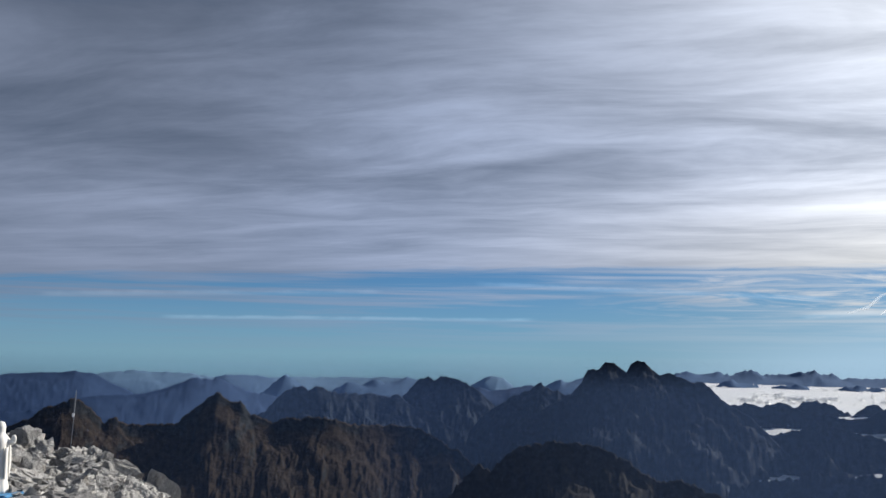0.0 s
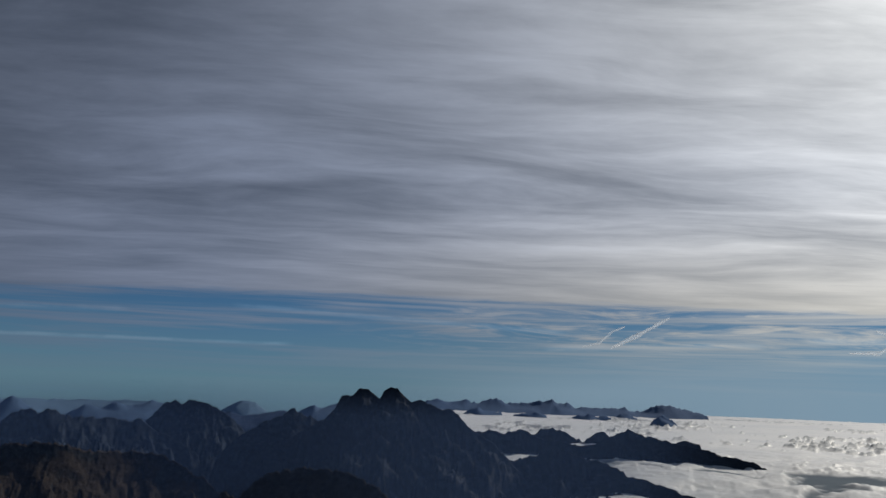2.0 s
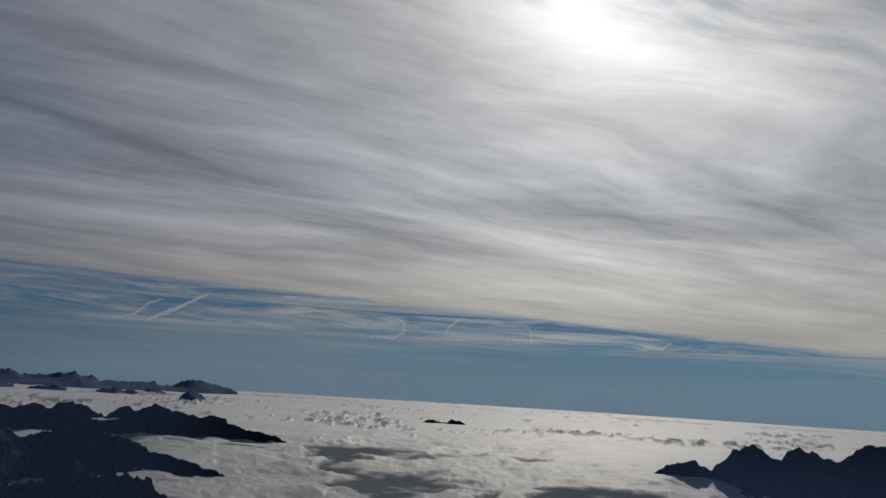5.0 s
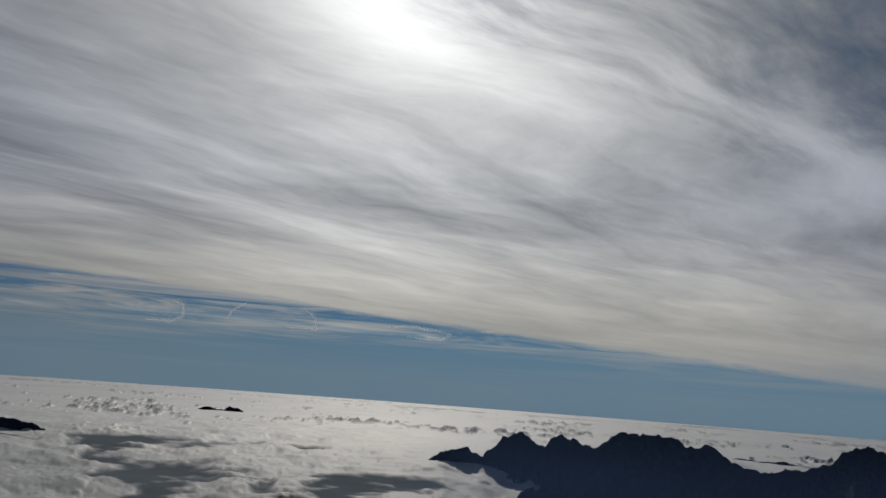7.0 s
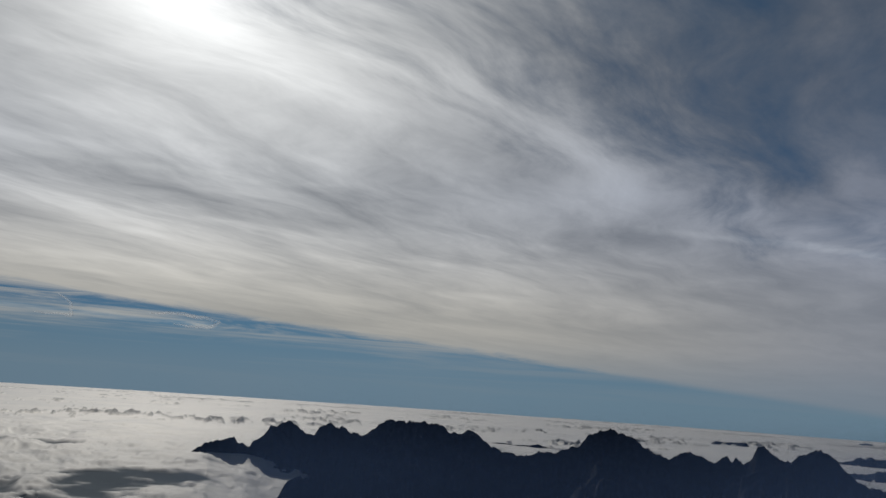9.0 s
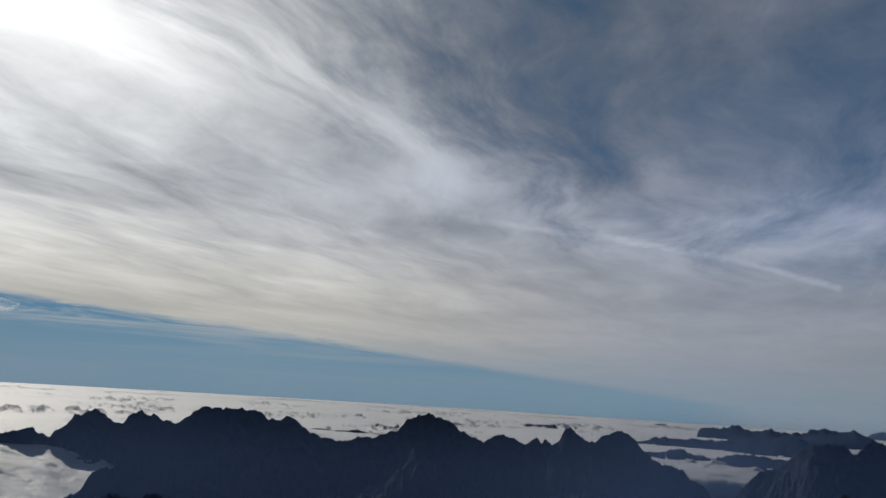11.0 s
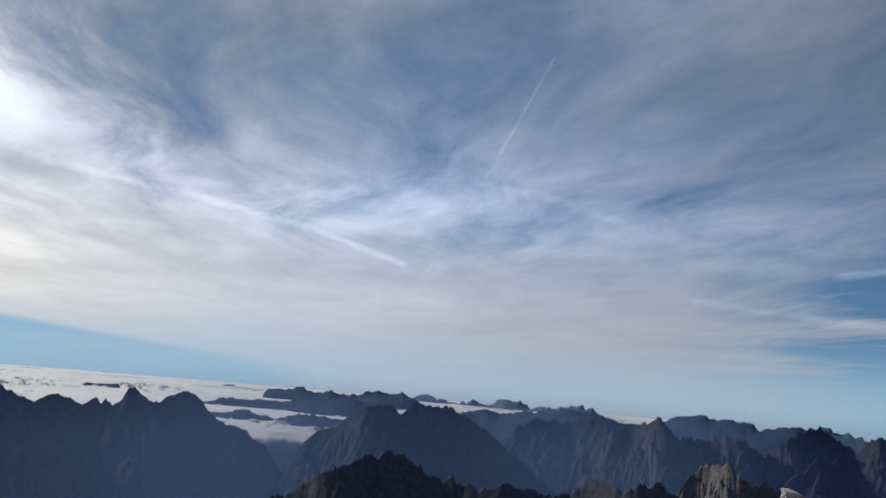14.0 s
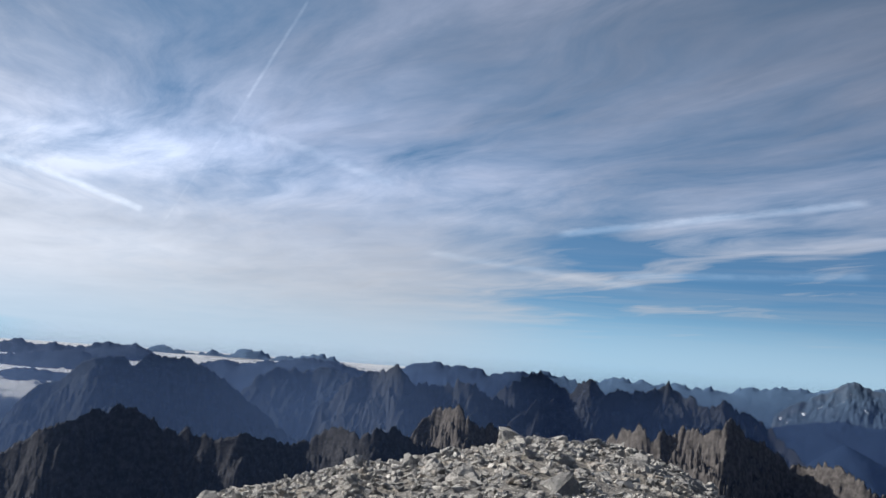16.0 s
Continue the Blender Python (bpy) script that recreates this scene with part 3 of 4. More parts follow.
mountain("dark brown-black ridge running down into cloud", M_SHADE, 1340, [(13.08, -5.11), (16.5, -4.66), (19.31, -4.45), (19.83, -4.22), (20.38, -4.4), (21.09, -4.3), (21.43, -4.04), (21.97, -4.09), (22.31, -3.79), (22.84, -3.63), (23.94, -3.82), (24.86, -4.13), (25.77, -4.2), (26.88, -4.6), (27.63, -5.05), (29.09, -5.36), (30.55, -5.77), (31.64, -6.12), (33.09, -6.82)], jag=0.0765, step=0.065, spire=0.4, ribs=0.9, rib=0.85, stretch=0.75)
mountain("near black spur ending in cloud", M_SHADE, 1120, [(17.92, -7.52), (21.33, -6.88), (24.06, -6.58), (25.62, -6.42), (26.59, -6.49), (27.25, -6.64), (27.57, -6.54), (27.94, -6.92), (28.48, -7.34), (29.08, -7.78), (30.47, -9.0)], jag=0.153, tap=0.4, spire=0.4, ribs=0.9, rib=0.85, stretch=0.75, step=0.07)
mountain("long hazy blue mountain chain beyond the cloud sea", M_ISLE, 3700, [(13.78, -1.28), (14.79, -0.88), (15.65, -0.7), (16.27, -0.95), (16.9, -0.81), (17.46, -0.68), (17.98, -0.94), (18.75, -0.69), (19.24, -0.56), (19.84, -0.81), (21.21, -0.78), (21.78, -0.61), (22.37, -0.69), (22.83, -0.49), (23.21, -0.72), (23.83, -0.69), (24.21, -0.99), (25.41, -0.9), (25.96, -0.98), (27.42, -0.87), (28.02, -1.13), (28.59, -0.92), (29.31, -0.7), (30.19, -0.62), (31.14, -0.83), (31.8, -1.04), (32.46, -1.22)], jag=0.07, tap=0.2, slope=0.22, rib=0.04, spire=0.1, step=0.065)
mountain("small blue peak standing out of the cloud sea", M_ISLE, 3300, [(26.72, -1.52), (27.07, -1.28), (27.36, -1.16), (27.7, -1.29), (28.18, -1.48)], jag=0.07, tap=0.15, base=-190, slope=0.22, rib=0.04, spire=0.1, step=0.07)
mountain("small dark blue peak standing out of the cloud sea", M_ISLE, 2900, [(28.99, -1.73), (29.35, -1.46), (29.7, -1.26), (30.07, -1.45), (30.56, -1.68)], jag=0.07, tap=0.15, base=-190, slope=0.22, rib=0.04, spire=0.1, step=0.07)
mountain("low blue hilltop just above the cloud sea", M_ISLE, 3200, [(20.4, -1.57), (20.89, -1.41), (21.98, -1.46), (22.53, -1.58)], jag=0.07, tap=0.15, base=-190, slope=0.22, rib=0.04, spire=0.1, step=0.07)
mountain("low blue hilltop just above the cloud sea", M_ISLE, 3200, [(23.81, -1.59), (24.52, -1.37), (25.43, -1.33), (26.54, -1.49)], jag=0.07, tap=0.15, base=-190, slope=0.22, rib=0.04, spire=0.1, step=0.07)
mountain("dark rocky hilltop poking through the cloud", M_SHADE, 2000, [(30.5, -2.89), (30.96, -2.73), (31.44, -2.81), (31.95, -2.92)], jag=0.0468, tap=0.15, base=-190, step=0.07)
mountain("two dark hilltops poking through the cloud sea", M_SHADE, 2340, [(44.1, -2.57), (44.56, -2.29), (45.03, -2.22), (45.48, -2.41), (45.84, -2.39), (46.19, -2.19), (46.7, -2.23), (47.08, -2.42)], jag=0.0351, tap=0.15, base=-190, step=0.07)
mountain("low pale blue hilltop above the cloud sea", M_ISLE, 3300, [(17.14, -1.55), (17.48, -1.35), (18.0, -1.22), (18.8, -1.33), (19.63, -1.47)], jag=0.07, tap=0.15, base=-190, slope=0.22, rib=0.04, spire=0.1, step=0.07)
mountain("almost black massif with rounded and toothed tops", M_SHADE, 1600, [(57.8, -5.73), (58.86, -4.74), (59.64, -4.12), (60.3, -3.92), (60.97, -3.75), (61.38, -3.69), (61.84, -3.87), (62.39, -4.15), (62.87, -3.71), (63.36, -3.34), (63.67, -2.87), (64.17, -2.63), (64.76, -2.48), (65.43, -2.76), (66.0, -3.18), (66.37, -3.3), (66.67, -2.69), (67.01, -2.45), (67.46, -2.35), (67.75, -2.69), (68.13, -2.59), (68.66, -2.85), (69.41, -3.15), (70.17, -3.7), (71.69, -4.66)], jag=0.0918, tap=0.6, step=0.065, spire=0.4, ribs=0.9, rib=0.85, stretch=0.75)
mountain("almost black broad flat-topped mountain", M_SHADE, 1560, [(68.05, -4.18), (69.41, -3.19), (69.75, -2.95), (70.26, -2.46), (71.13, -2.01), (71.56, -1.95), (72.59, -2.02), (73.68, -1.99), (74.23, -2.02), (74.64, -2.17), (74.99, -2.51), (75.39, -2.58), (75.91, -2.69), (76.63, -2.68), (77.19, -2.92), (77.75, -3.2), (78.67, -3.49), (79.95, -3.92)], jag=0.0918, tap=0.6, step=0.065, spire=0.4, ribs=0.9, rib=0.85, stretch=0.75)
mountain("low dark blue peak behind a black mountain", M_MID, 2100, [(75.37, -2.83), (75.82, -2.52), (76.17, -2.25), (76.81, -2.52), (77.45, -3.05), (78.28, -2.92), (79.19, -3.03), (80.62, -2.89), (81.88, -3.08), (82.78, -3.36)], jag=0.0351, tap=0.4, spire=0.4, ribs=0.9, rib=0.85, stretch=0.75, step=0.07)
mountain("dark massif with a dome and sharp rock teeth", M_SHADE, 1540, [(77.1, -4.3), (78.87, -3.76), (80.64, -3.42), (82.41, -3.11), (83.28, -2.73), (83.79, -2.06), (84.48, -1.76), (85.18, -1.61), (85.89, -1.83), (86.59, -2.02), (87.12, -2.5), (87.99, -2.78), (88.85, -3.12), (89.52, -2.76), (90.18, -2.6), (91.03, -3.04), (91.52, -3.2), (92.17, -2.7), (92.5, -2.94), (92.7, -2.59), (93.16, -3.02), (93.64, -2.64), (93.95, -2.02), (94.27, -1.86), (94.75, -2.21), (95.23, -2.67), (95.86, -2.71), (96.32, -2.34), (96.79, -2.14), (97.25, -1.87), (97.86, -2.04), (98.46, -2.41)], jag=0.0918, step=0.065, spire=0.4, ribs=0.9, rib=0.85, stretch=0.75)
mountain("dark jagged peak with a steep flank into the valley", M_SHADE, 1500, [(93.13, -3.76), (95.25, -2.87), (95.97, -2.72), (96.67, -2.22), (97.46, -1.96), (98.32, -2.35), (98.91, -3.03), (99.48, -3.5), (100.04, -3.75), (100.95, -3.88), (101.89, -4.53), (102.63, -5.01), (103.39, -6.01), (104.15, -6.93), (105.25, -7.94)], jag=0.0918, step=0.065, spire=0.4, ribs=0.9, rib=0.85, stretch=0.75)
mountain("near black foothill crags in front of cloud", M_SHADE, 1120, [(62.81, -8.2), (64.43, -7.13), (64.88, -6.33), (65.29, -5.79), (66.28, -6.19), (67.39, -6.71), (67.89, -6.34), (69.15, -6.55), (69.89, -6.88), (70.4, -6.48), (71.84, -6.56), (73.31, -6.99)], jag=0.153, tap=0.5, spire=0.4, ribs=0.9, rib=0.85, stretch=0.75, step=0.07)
mountain("flat-topped blue mountain rising from the cloud sea", M_BLUE, 2700, [(90.68, -2.49), (91.08, -2.19), (91.5, -1.81), (92.16, -1.86), (93.3, -1.77), (93.63, -2.08), (95.54, -2.11), (96.23, -2.48)], jag=0.0468, tap=0.2, base=-190, slope=0.3, rib=0.08, spire=0.1, step=0.07)
mountain("tiny flat blue hilltop above the cloud sea", M_FAR, 3700, [(99.36, -1.46), (99.63, -1.31), (100.04, -1.3), (100.34, -1.41)], jag=0.045, tap=0.1, base=-190, slope=0.22, rib=0.04, spire=0.1, step=0.07)
mountain("haze-blue wooded ridge above low cloud", M_BLUE, 2300, [(98.16, -2.61), (98.76, -2.39), (99.59, -2.06), (100.69, -2.21), (101.78, -2.08), (103.59, -2.01), (105.38, -1.73), (107.52, -1.6), (109.64, -1.76)], jag=0.07, slope=0.3, rib=0.08, spire=0.1, step=0.065)
mountain("blue jagged ridge on the edge of the cloud sea", M_BLUE, 2900, [(102.12, -1.56), (102.47, -1.36), (103.74, -1.29), (104.24, -1.01), (104.82, -1.26), (105.72, -1.28), (106.01, -1.12), (106.51, -1.27), (107.51, -1.32), (108.29, -1.24), (108.57, -1.04), (109.27, -0.93), (110.26, -1.09), (110.85, -0.91), (111.37, -1.12), (111.89, -1.44), (112.76, -1.74), (113.78, -2.02)], jag=0.07, tap=0.3, slope=0.3, rib=0.08, spire=0.1, step=0.065)
mountain("haze-blue wooded hills with cloud lying between", M_BLUE, 1950, [(98.21, -3.5), (99.13, -3.09), (100.43, -2.93), (101.07, -2.75), (101.95, -3.06), (102.98, -3.13), (104.83, -2.78), (106.59, -2.89), (109.08, -2.99), (112.0, -3.47)], jag=0.07, slope=0.3, rib=0.08, spire=0.1, step=0.065)
mountain("large dark blue massif with pale rock scars", M_MID, 1400, [(103.01, -7.52), (104.42, -5.13), (104.86, -4.52), (105.64, -3.77), (106.64, -3.35), (107.3, -2.95), (107.67, -2.53), (107.92, -2.19), (108.6, -1.89), (109.38, -1.82), (110.01, -1.67), (110.48, -1.99), (110.98, -2.34), (111.46, -1.73), (111.97, -1.43), (112.53, -1.57), (113.26, -1.58), (114.0, -1.63), (114.93, -1.87), (115.6, -2.32), (116.37, -2.8), (117.26, -3.4), (118.25, -4.21), (119.41, -5.06), (121.31, -6.22)], jag=0.122, step=0.065, spire=0.4, ribs=0.9, rib=0.85, stretch=0.75, sway=0.07, bend=0.3)
mountain("dark blue massif with a pale scarred flank", M_MID, 1700, [(116.63, -4.29), (117.9, -3.05), (118.53, -2.26), (119.2, -1.89), (119.9, -1.77), (120.98, -1.76), (121.71, -1.86), (122.41, -1.59), (123.5, -1.69), (124.33, -2.03), (125.19, -2.19), (126.51, -2.74), (128.79, -3.66)], jag=0.122, step=0.065, spire=0.4, ribs=0.9, rib=0.85, stretch=0.75, sway=0.07, bend=0.3)
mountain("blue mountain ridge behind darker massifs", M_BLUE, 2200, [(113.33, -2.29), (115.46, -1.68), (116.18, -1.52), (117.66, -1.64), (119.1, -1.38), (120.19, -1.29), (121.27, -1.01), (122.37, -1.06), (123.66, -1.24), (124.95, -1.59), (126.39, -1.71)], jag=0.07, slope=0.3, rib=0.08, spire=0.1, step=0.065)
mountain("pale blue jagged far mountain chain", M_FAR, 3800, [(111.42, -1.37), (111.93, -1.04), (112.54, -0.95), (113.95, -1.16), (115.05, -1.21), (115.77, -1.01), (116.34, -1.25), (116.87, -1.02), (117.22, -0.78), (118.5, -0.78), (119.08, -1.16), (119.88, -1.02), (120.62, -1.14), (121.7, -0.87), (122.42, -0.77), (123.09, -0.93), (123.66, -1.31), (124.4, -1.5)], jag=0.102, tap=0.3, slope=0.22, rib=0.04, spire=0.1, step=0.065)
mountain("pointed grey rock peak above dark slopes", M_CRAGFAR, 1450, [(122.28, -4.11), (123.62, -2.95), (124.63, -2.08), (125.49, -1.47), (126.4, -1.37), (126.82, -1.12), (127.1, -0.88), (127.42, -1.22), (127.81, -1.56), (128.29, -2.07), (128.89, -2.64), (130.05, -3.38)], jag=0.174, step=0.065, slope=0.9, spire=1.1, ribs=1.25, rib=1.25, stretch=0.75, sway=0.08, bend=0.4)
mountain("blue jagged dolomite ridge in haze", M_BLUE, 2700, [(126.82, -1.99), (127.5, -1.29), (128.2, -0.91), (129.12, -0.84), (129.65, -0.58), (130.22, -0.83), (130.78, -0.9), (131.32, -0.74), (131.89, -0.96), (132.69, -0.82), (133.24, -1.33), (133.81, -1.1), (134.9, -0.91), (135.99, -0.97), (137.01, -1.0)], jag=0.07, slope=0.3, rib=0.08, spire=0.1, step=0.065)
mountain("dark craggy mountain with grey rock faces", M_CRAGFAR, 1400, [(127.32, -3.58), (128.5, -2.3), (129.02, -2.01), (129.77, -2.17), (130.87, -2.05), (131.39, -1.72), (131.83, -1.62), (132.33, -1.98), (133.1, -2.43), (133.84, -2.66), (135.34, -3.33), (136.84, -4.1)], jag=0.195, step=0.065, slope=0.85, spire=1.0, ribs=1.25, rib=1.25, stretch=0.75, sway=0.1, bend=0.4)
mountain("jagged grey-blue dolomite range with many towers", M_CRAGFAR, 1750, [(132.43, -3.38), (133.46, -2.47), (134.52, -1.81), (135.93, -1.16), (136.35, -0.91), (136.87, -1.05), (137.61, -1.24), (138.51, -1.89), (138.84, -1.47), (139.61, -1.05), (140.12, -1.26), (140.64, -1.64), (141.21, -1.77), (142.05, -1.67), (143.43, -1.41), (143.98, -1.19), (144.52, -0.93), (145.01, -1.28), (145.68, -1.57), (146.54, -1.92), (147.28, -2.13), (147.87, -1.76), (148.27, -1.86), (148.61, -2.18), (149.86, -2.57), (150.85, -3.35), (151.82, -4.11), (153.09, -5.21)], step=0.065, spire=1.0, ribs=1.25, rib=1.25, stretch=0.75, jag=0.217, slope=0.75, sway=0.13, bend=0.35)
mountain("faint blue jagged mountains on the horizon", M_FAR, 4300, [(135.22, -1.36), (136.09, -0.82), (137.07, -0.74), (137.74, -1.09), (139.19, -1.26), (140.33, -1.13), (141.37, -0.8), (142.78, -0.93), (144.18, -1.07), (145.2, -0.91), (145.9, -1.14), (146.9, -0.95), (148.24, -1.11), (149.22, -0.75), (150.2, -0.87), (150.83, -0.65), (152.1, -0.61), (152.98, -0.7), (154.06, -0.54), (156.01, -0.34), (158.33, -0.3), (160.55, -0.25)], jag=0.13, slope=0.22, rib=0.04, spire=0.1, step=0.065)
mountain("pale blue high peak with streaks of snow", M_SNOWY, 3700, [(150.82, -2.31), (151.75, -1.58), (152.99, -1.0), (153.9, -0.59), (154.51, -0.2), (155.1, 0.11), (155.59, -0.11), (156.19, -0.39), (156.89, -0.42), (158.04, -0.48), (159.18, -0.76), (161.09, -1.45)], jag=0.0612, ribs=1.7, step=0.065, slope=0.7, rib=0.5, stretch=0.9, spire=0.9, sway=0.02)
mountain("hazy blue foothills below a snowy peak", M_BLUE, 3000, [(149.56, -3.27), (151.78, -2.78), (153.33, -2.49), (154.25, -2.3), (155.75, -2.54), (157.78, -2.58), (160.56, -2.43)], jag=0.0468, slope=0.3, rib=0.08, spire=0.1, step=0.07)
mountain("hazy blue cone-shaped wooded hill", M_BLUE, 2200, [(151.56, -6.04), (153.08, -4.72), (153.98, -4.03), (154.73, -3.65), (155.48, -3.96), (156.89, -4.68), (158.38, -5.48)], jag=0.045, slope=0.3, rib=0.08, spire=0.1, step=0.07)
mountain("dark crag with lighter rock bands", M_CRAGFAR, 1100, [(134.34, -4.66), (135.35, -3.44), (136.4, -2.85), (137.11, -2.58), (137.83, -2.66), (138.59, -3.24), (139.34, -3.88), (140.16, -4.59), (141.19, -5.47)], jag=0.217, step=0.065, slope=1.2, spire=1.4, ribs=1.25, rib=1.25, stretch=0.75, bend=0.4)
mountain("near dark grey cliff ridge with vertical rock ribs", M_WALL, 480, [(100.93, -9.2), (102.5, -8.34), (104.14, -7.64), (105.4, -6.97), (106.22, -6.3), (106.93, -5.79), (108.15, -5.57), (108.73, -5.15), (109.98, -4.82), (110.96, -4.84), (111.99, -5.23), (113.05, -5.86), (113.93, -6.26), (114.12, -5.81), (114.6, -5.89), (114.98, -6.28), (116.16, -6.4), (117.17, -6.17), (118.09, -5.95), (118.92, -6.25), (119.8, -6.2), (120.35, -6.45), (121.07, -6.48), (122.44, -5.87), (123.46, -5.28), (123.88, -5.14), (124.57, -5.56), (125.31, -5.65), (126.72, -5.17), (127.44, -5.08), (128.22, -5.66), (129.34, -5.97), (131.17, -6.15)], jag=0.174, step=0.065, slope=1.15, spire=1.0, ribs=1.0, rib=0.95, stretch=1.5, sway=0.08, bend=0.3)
mountain("grey rock tower with ribbed faces and a pale foot", M_CRAG, 560, [(127.2, -6.62), (128.22, -5.7), (128.89, -4.9), (129.36, -4.01), (129.89, -3.65), (130.69, -3.59), (131.53, -3.52), (131.94, -4.14), (132.58, -4.44), (133.15, -4.83), (133.52, -4.3), (133.96, -4.34), (134.4, -4.48), (135.17, -5.02), (136.21, -5.57)], jag=0.238, step=0.055, slope=1.0, spire=1.3, ribs=1.2, rib=1.25, stretch=0.75, sway=0.09, bend=0.4)
mountain("row of brown-grey rock pinnacles with shaded gullies", M_CRAG, 430, [(139.81, -5.95), (140.81, -4.81), (141.33, -4.06), (142.01, -3.65), (142.51, -3.99), (142.84, -3.47), (143.43, -4.21), (143.75, -4.56), (144.1, -3.98), (144.64, -3.75), (145.26, -3.9), (145.75, -3.37), (146.47, -3.78), (146.95, -3.94), (147.6, -3.47), (148.24, -3.0), (148.56, -2.79), (149.24, -3.47), (150.1, -4.09), (151.08, -4.82), (151.85, -5.22), (152.46, -4.86), (153.39, -5.04), (153.99, -4.68), (154.9, -4.99), (155.8, -5.67), (156.69, -6.34), (158.41, -7.62)], jag=0.259, step=0.055, slope=1.0, spire=1.35, ribs=1.2, rib=1.25, stretch=0.75, sway=0.1, bend=0.4)

ROCK_S = [(112.34, -11.34), (115.18, -10.04), (117.14, -9.24), (120.57, -8.68), (122.65, -8.13), (124.03, -7.52), (124.53, -7.14), (125.05, -6.87), (125.80, -7.13), (127.61, -7.12), (129.03, -6.67), (131.17, -6.05), (132.60, -5.69), (134.03, -5.33), (134.90, -4.79), (135.80, -4.72), (137.77, -4.62), (139.75, -4.90), (141.87, -5.06), (143.62, -5.41), (145.35, -5.91), (147.05, -6.57), (148.40, -7.31), (150.37, -8.46)]
ROCK_N = [(-30.71, -3.87), (-26.47, -4.28), (-25.57, -4.55), (-24.65, -4.96), (-24.18, -5.29), (-23.40, -5.57), (-21.85, -5.57), (-20.88, -6.02), (-20.19, -7.02), (-19.21, -7.31), (-17.88, -7.91), (-16.51, -8.84), (-15.48, -9.46)]


# ---- cloud sea ----
def cloud_level(r):
    """Height of the cloud tops at r metres; the far distances are drawn together, so that the sheet rises gently outwards."""
    far = 100.0 * (r / 4700.0) ** (1 / 0.6)
    return -r * (1.32 / far + far / 13500.0)


def cloud_sea():
    az = np.linspace(11, 128, 1500)[None, :]
    s = np.linspace(0, 1, 350)[:, None]
    near = np.interp(az, [11, 20, 30, 61, 67.5, 70, 95, 101, 103, 107, 112, 120, 128], [1500, 1150, 880, 890, 1000, 1585, 1590, 1590, 1590, 1590, 1900, 2500, 2900])
    r = near * (4850.0 / near) ** s
    x, y = r * np.sin(np.radians(az)), r * np.cos(np.radians(az))
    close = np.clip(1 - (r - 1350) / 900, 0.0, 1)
    # hollows where a smooth lower cloud layer shows between banks, its shade painted grey
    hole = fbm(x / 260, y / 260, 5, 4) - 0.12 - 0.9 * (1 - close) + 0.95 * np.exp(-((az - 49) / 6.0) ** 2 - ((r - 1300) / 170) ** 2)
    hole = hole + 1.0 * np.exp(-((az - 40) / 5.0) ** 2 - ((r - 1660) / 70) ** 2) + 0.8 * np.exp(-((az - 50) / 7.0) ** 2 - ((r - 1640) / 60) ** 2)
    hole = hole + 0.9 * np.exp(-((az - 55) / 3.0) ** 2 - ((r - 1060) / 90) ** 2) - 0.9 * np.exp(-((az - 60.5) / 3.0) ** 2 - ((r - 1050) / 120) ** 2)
    deck_shade = np.clip((hole + 0.16 + 0.3 * fbm(x / 45, y / 45, 6, 4)) / 0.8, 0, 1)
    deck_shade = deck_shade * deck_shade * (3 - 2 * deck_shade)
    # cauliflower heads: rounded lumps with sharp creases between them
    wx, wy = x + 12 * fbm(x / 40, y / 40, 50, 3), y + 12 * fbm(x / 40, y / 40, 51, 3)

    def heads(k, i):
        return 1 - 2.2 * np.sqrt(perlin(wx / k, wy / k, i) ** 2 + 0.004)

    billow = 1 - np.abs(fbm(wx / 70, wy / 70, 31, 2)) * 1.2
    puff = 0.9 * np.sqrt(np.clip(fbm(wx / 75, wy / 75, 32, 2) + 0.25, 0, 2)) - 0.20 * heads(22, 33) - 0.09 * heads(11, 34) - 0.03 * heads(5.5, 36)
    bank = np.clip(fbm(x / 170, y / 170, 23, 3) * 1.6, -0.4, 1)
    # single small heads stand up out of the smooth far sheet, in loose rows
    rows_of = fbm(x / 420, y / 420, 37, 3)
    head = np.clip(fbm(wx / 30, wy / 30, 35, 2) - 0.8 + 0.8 * rows_of, 0, 1)
    head = np.sqrt(head) * (1 - 0.35 * heads(9, 38))
    # shade painted into the mask: all near cloud, and heads on the far sheet
    deck_shade = np.maximum(np.maximum(deck_shade, 0.5 * close), 0.7 * np.clip(head * 4, 0, 1) * (1 - close))
    z = cloud_level(r) + 4.0 * fbm(x / 420, y / 420, 21, 3) * (0.15 + close)
    z = z + close * (1 - 0.93 * deck_shade) * (8.0 * (puff - 0.4) + 9.5 * bank + 3.0 * billow) - 5.0 * deck_shade * close
    z = z + (1 - close) * (14.0 * head * np.clip((4500 - r) / 1700, 0.3, 1) + 0.5 * fbm(x / 240, y / 240, 39, 2))
    z = z - 90 * np.clip(1 - (r - near) / 70, 0, 1) ** 2
    # it sinks towards the foot of the black massif
    z = z - (24 * np.clip((az - 60) / 5, 0, 1) + 80 * np.clip((az - 65.3) / 2.5, 0, 1) ** 2) * np.clip((1650 - r) / 120, 0, 1) * (az < 80)
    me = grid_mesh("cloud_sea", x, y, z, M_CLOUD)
    me.attributes.new("low_deck_shade", "FLOAT", "POINT").data.foreach_set("value", np.ascontiguousarray(deck_shade).ravel().astype(np.float32))
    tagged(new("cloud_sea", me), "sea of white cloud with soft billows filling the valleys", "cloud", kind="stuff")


cloud_sea()


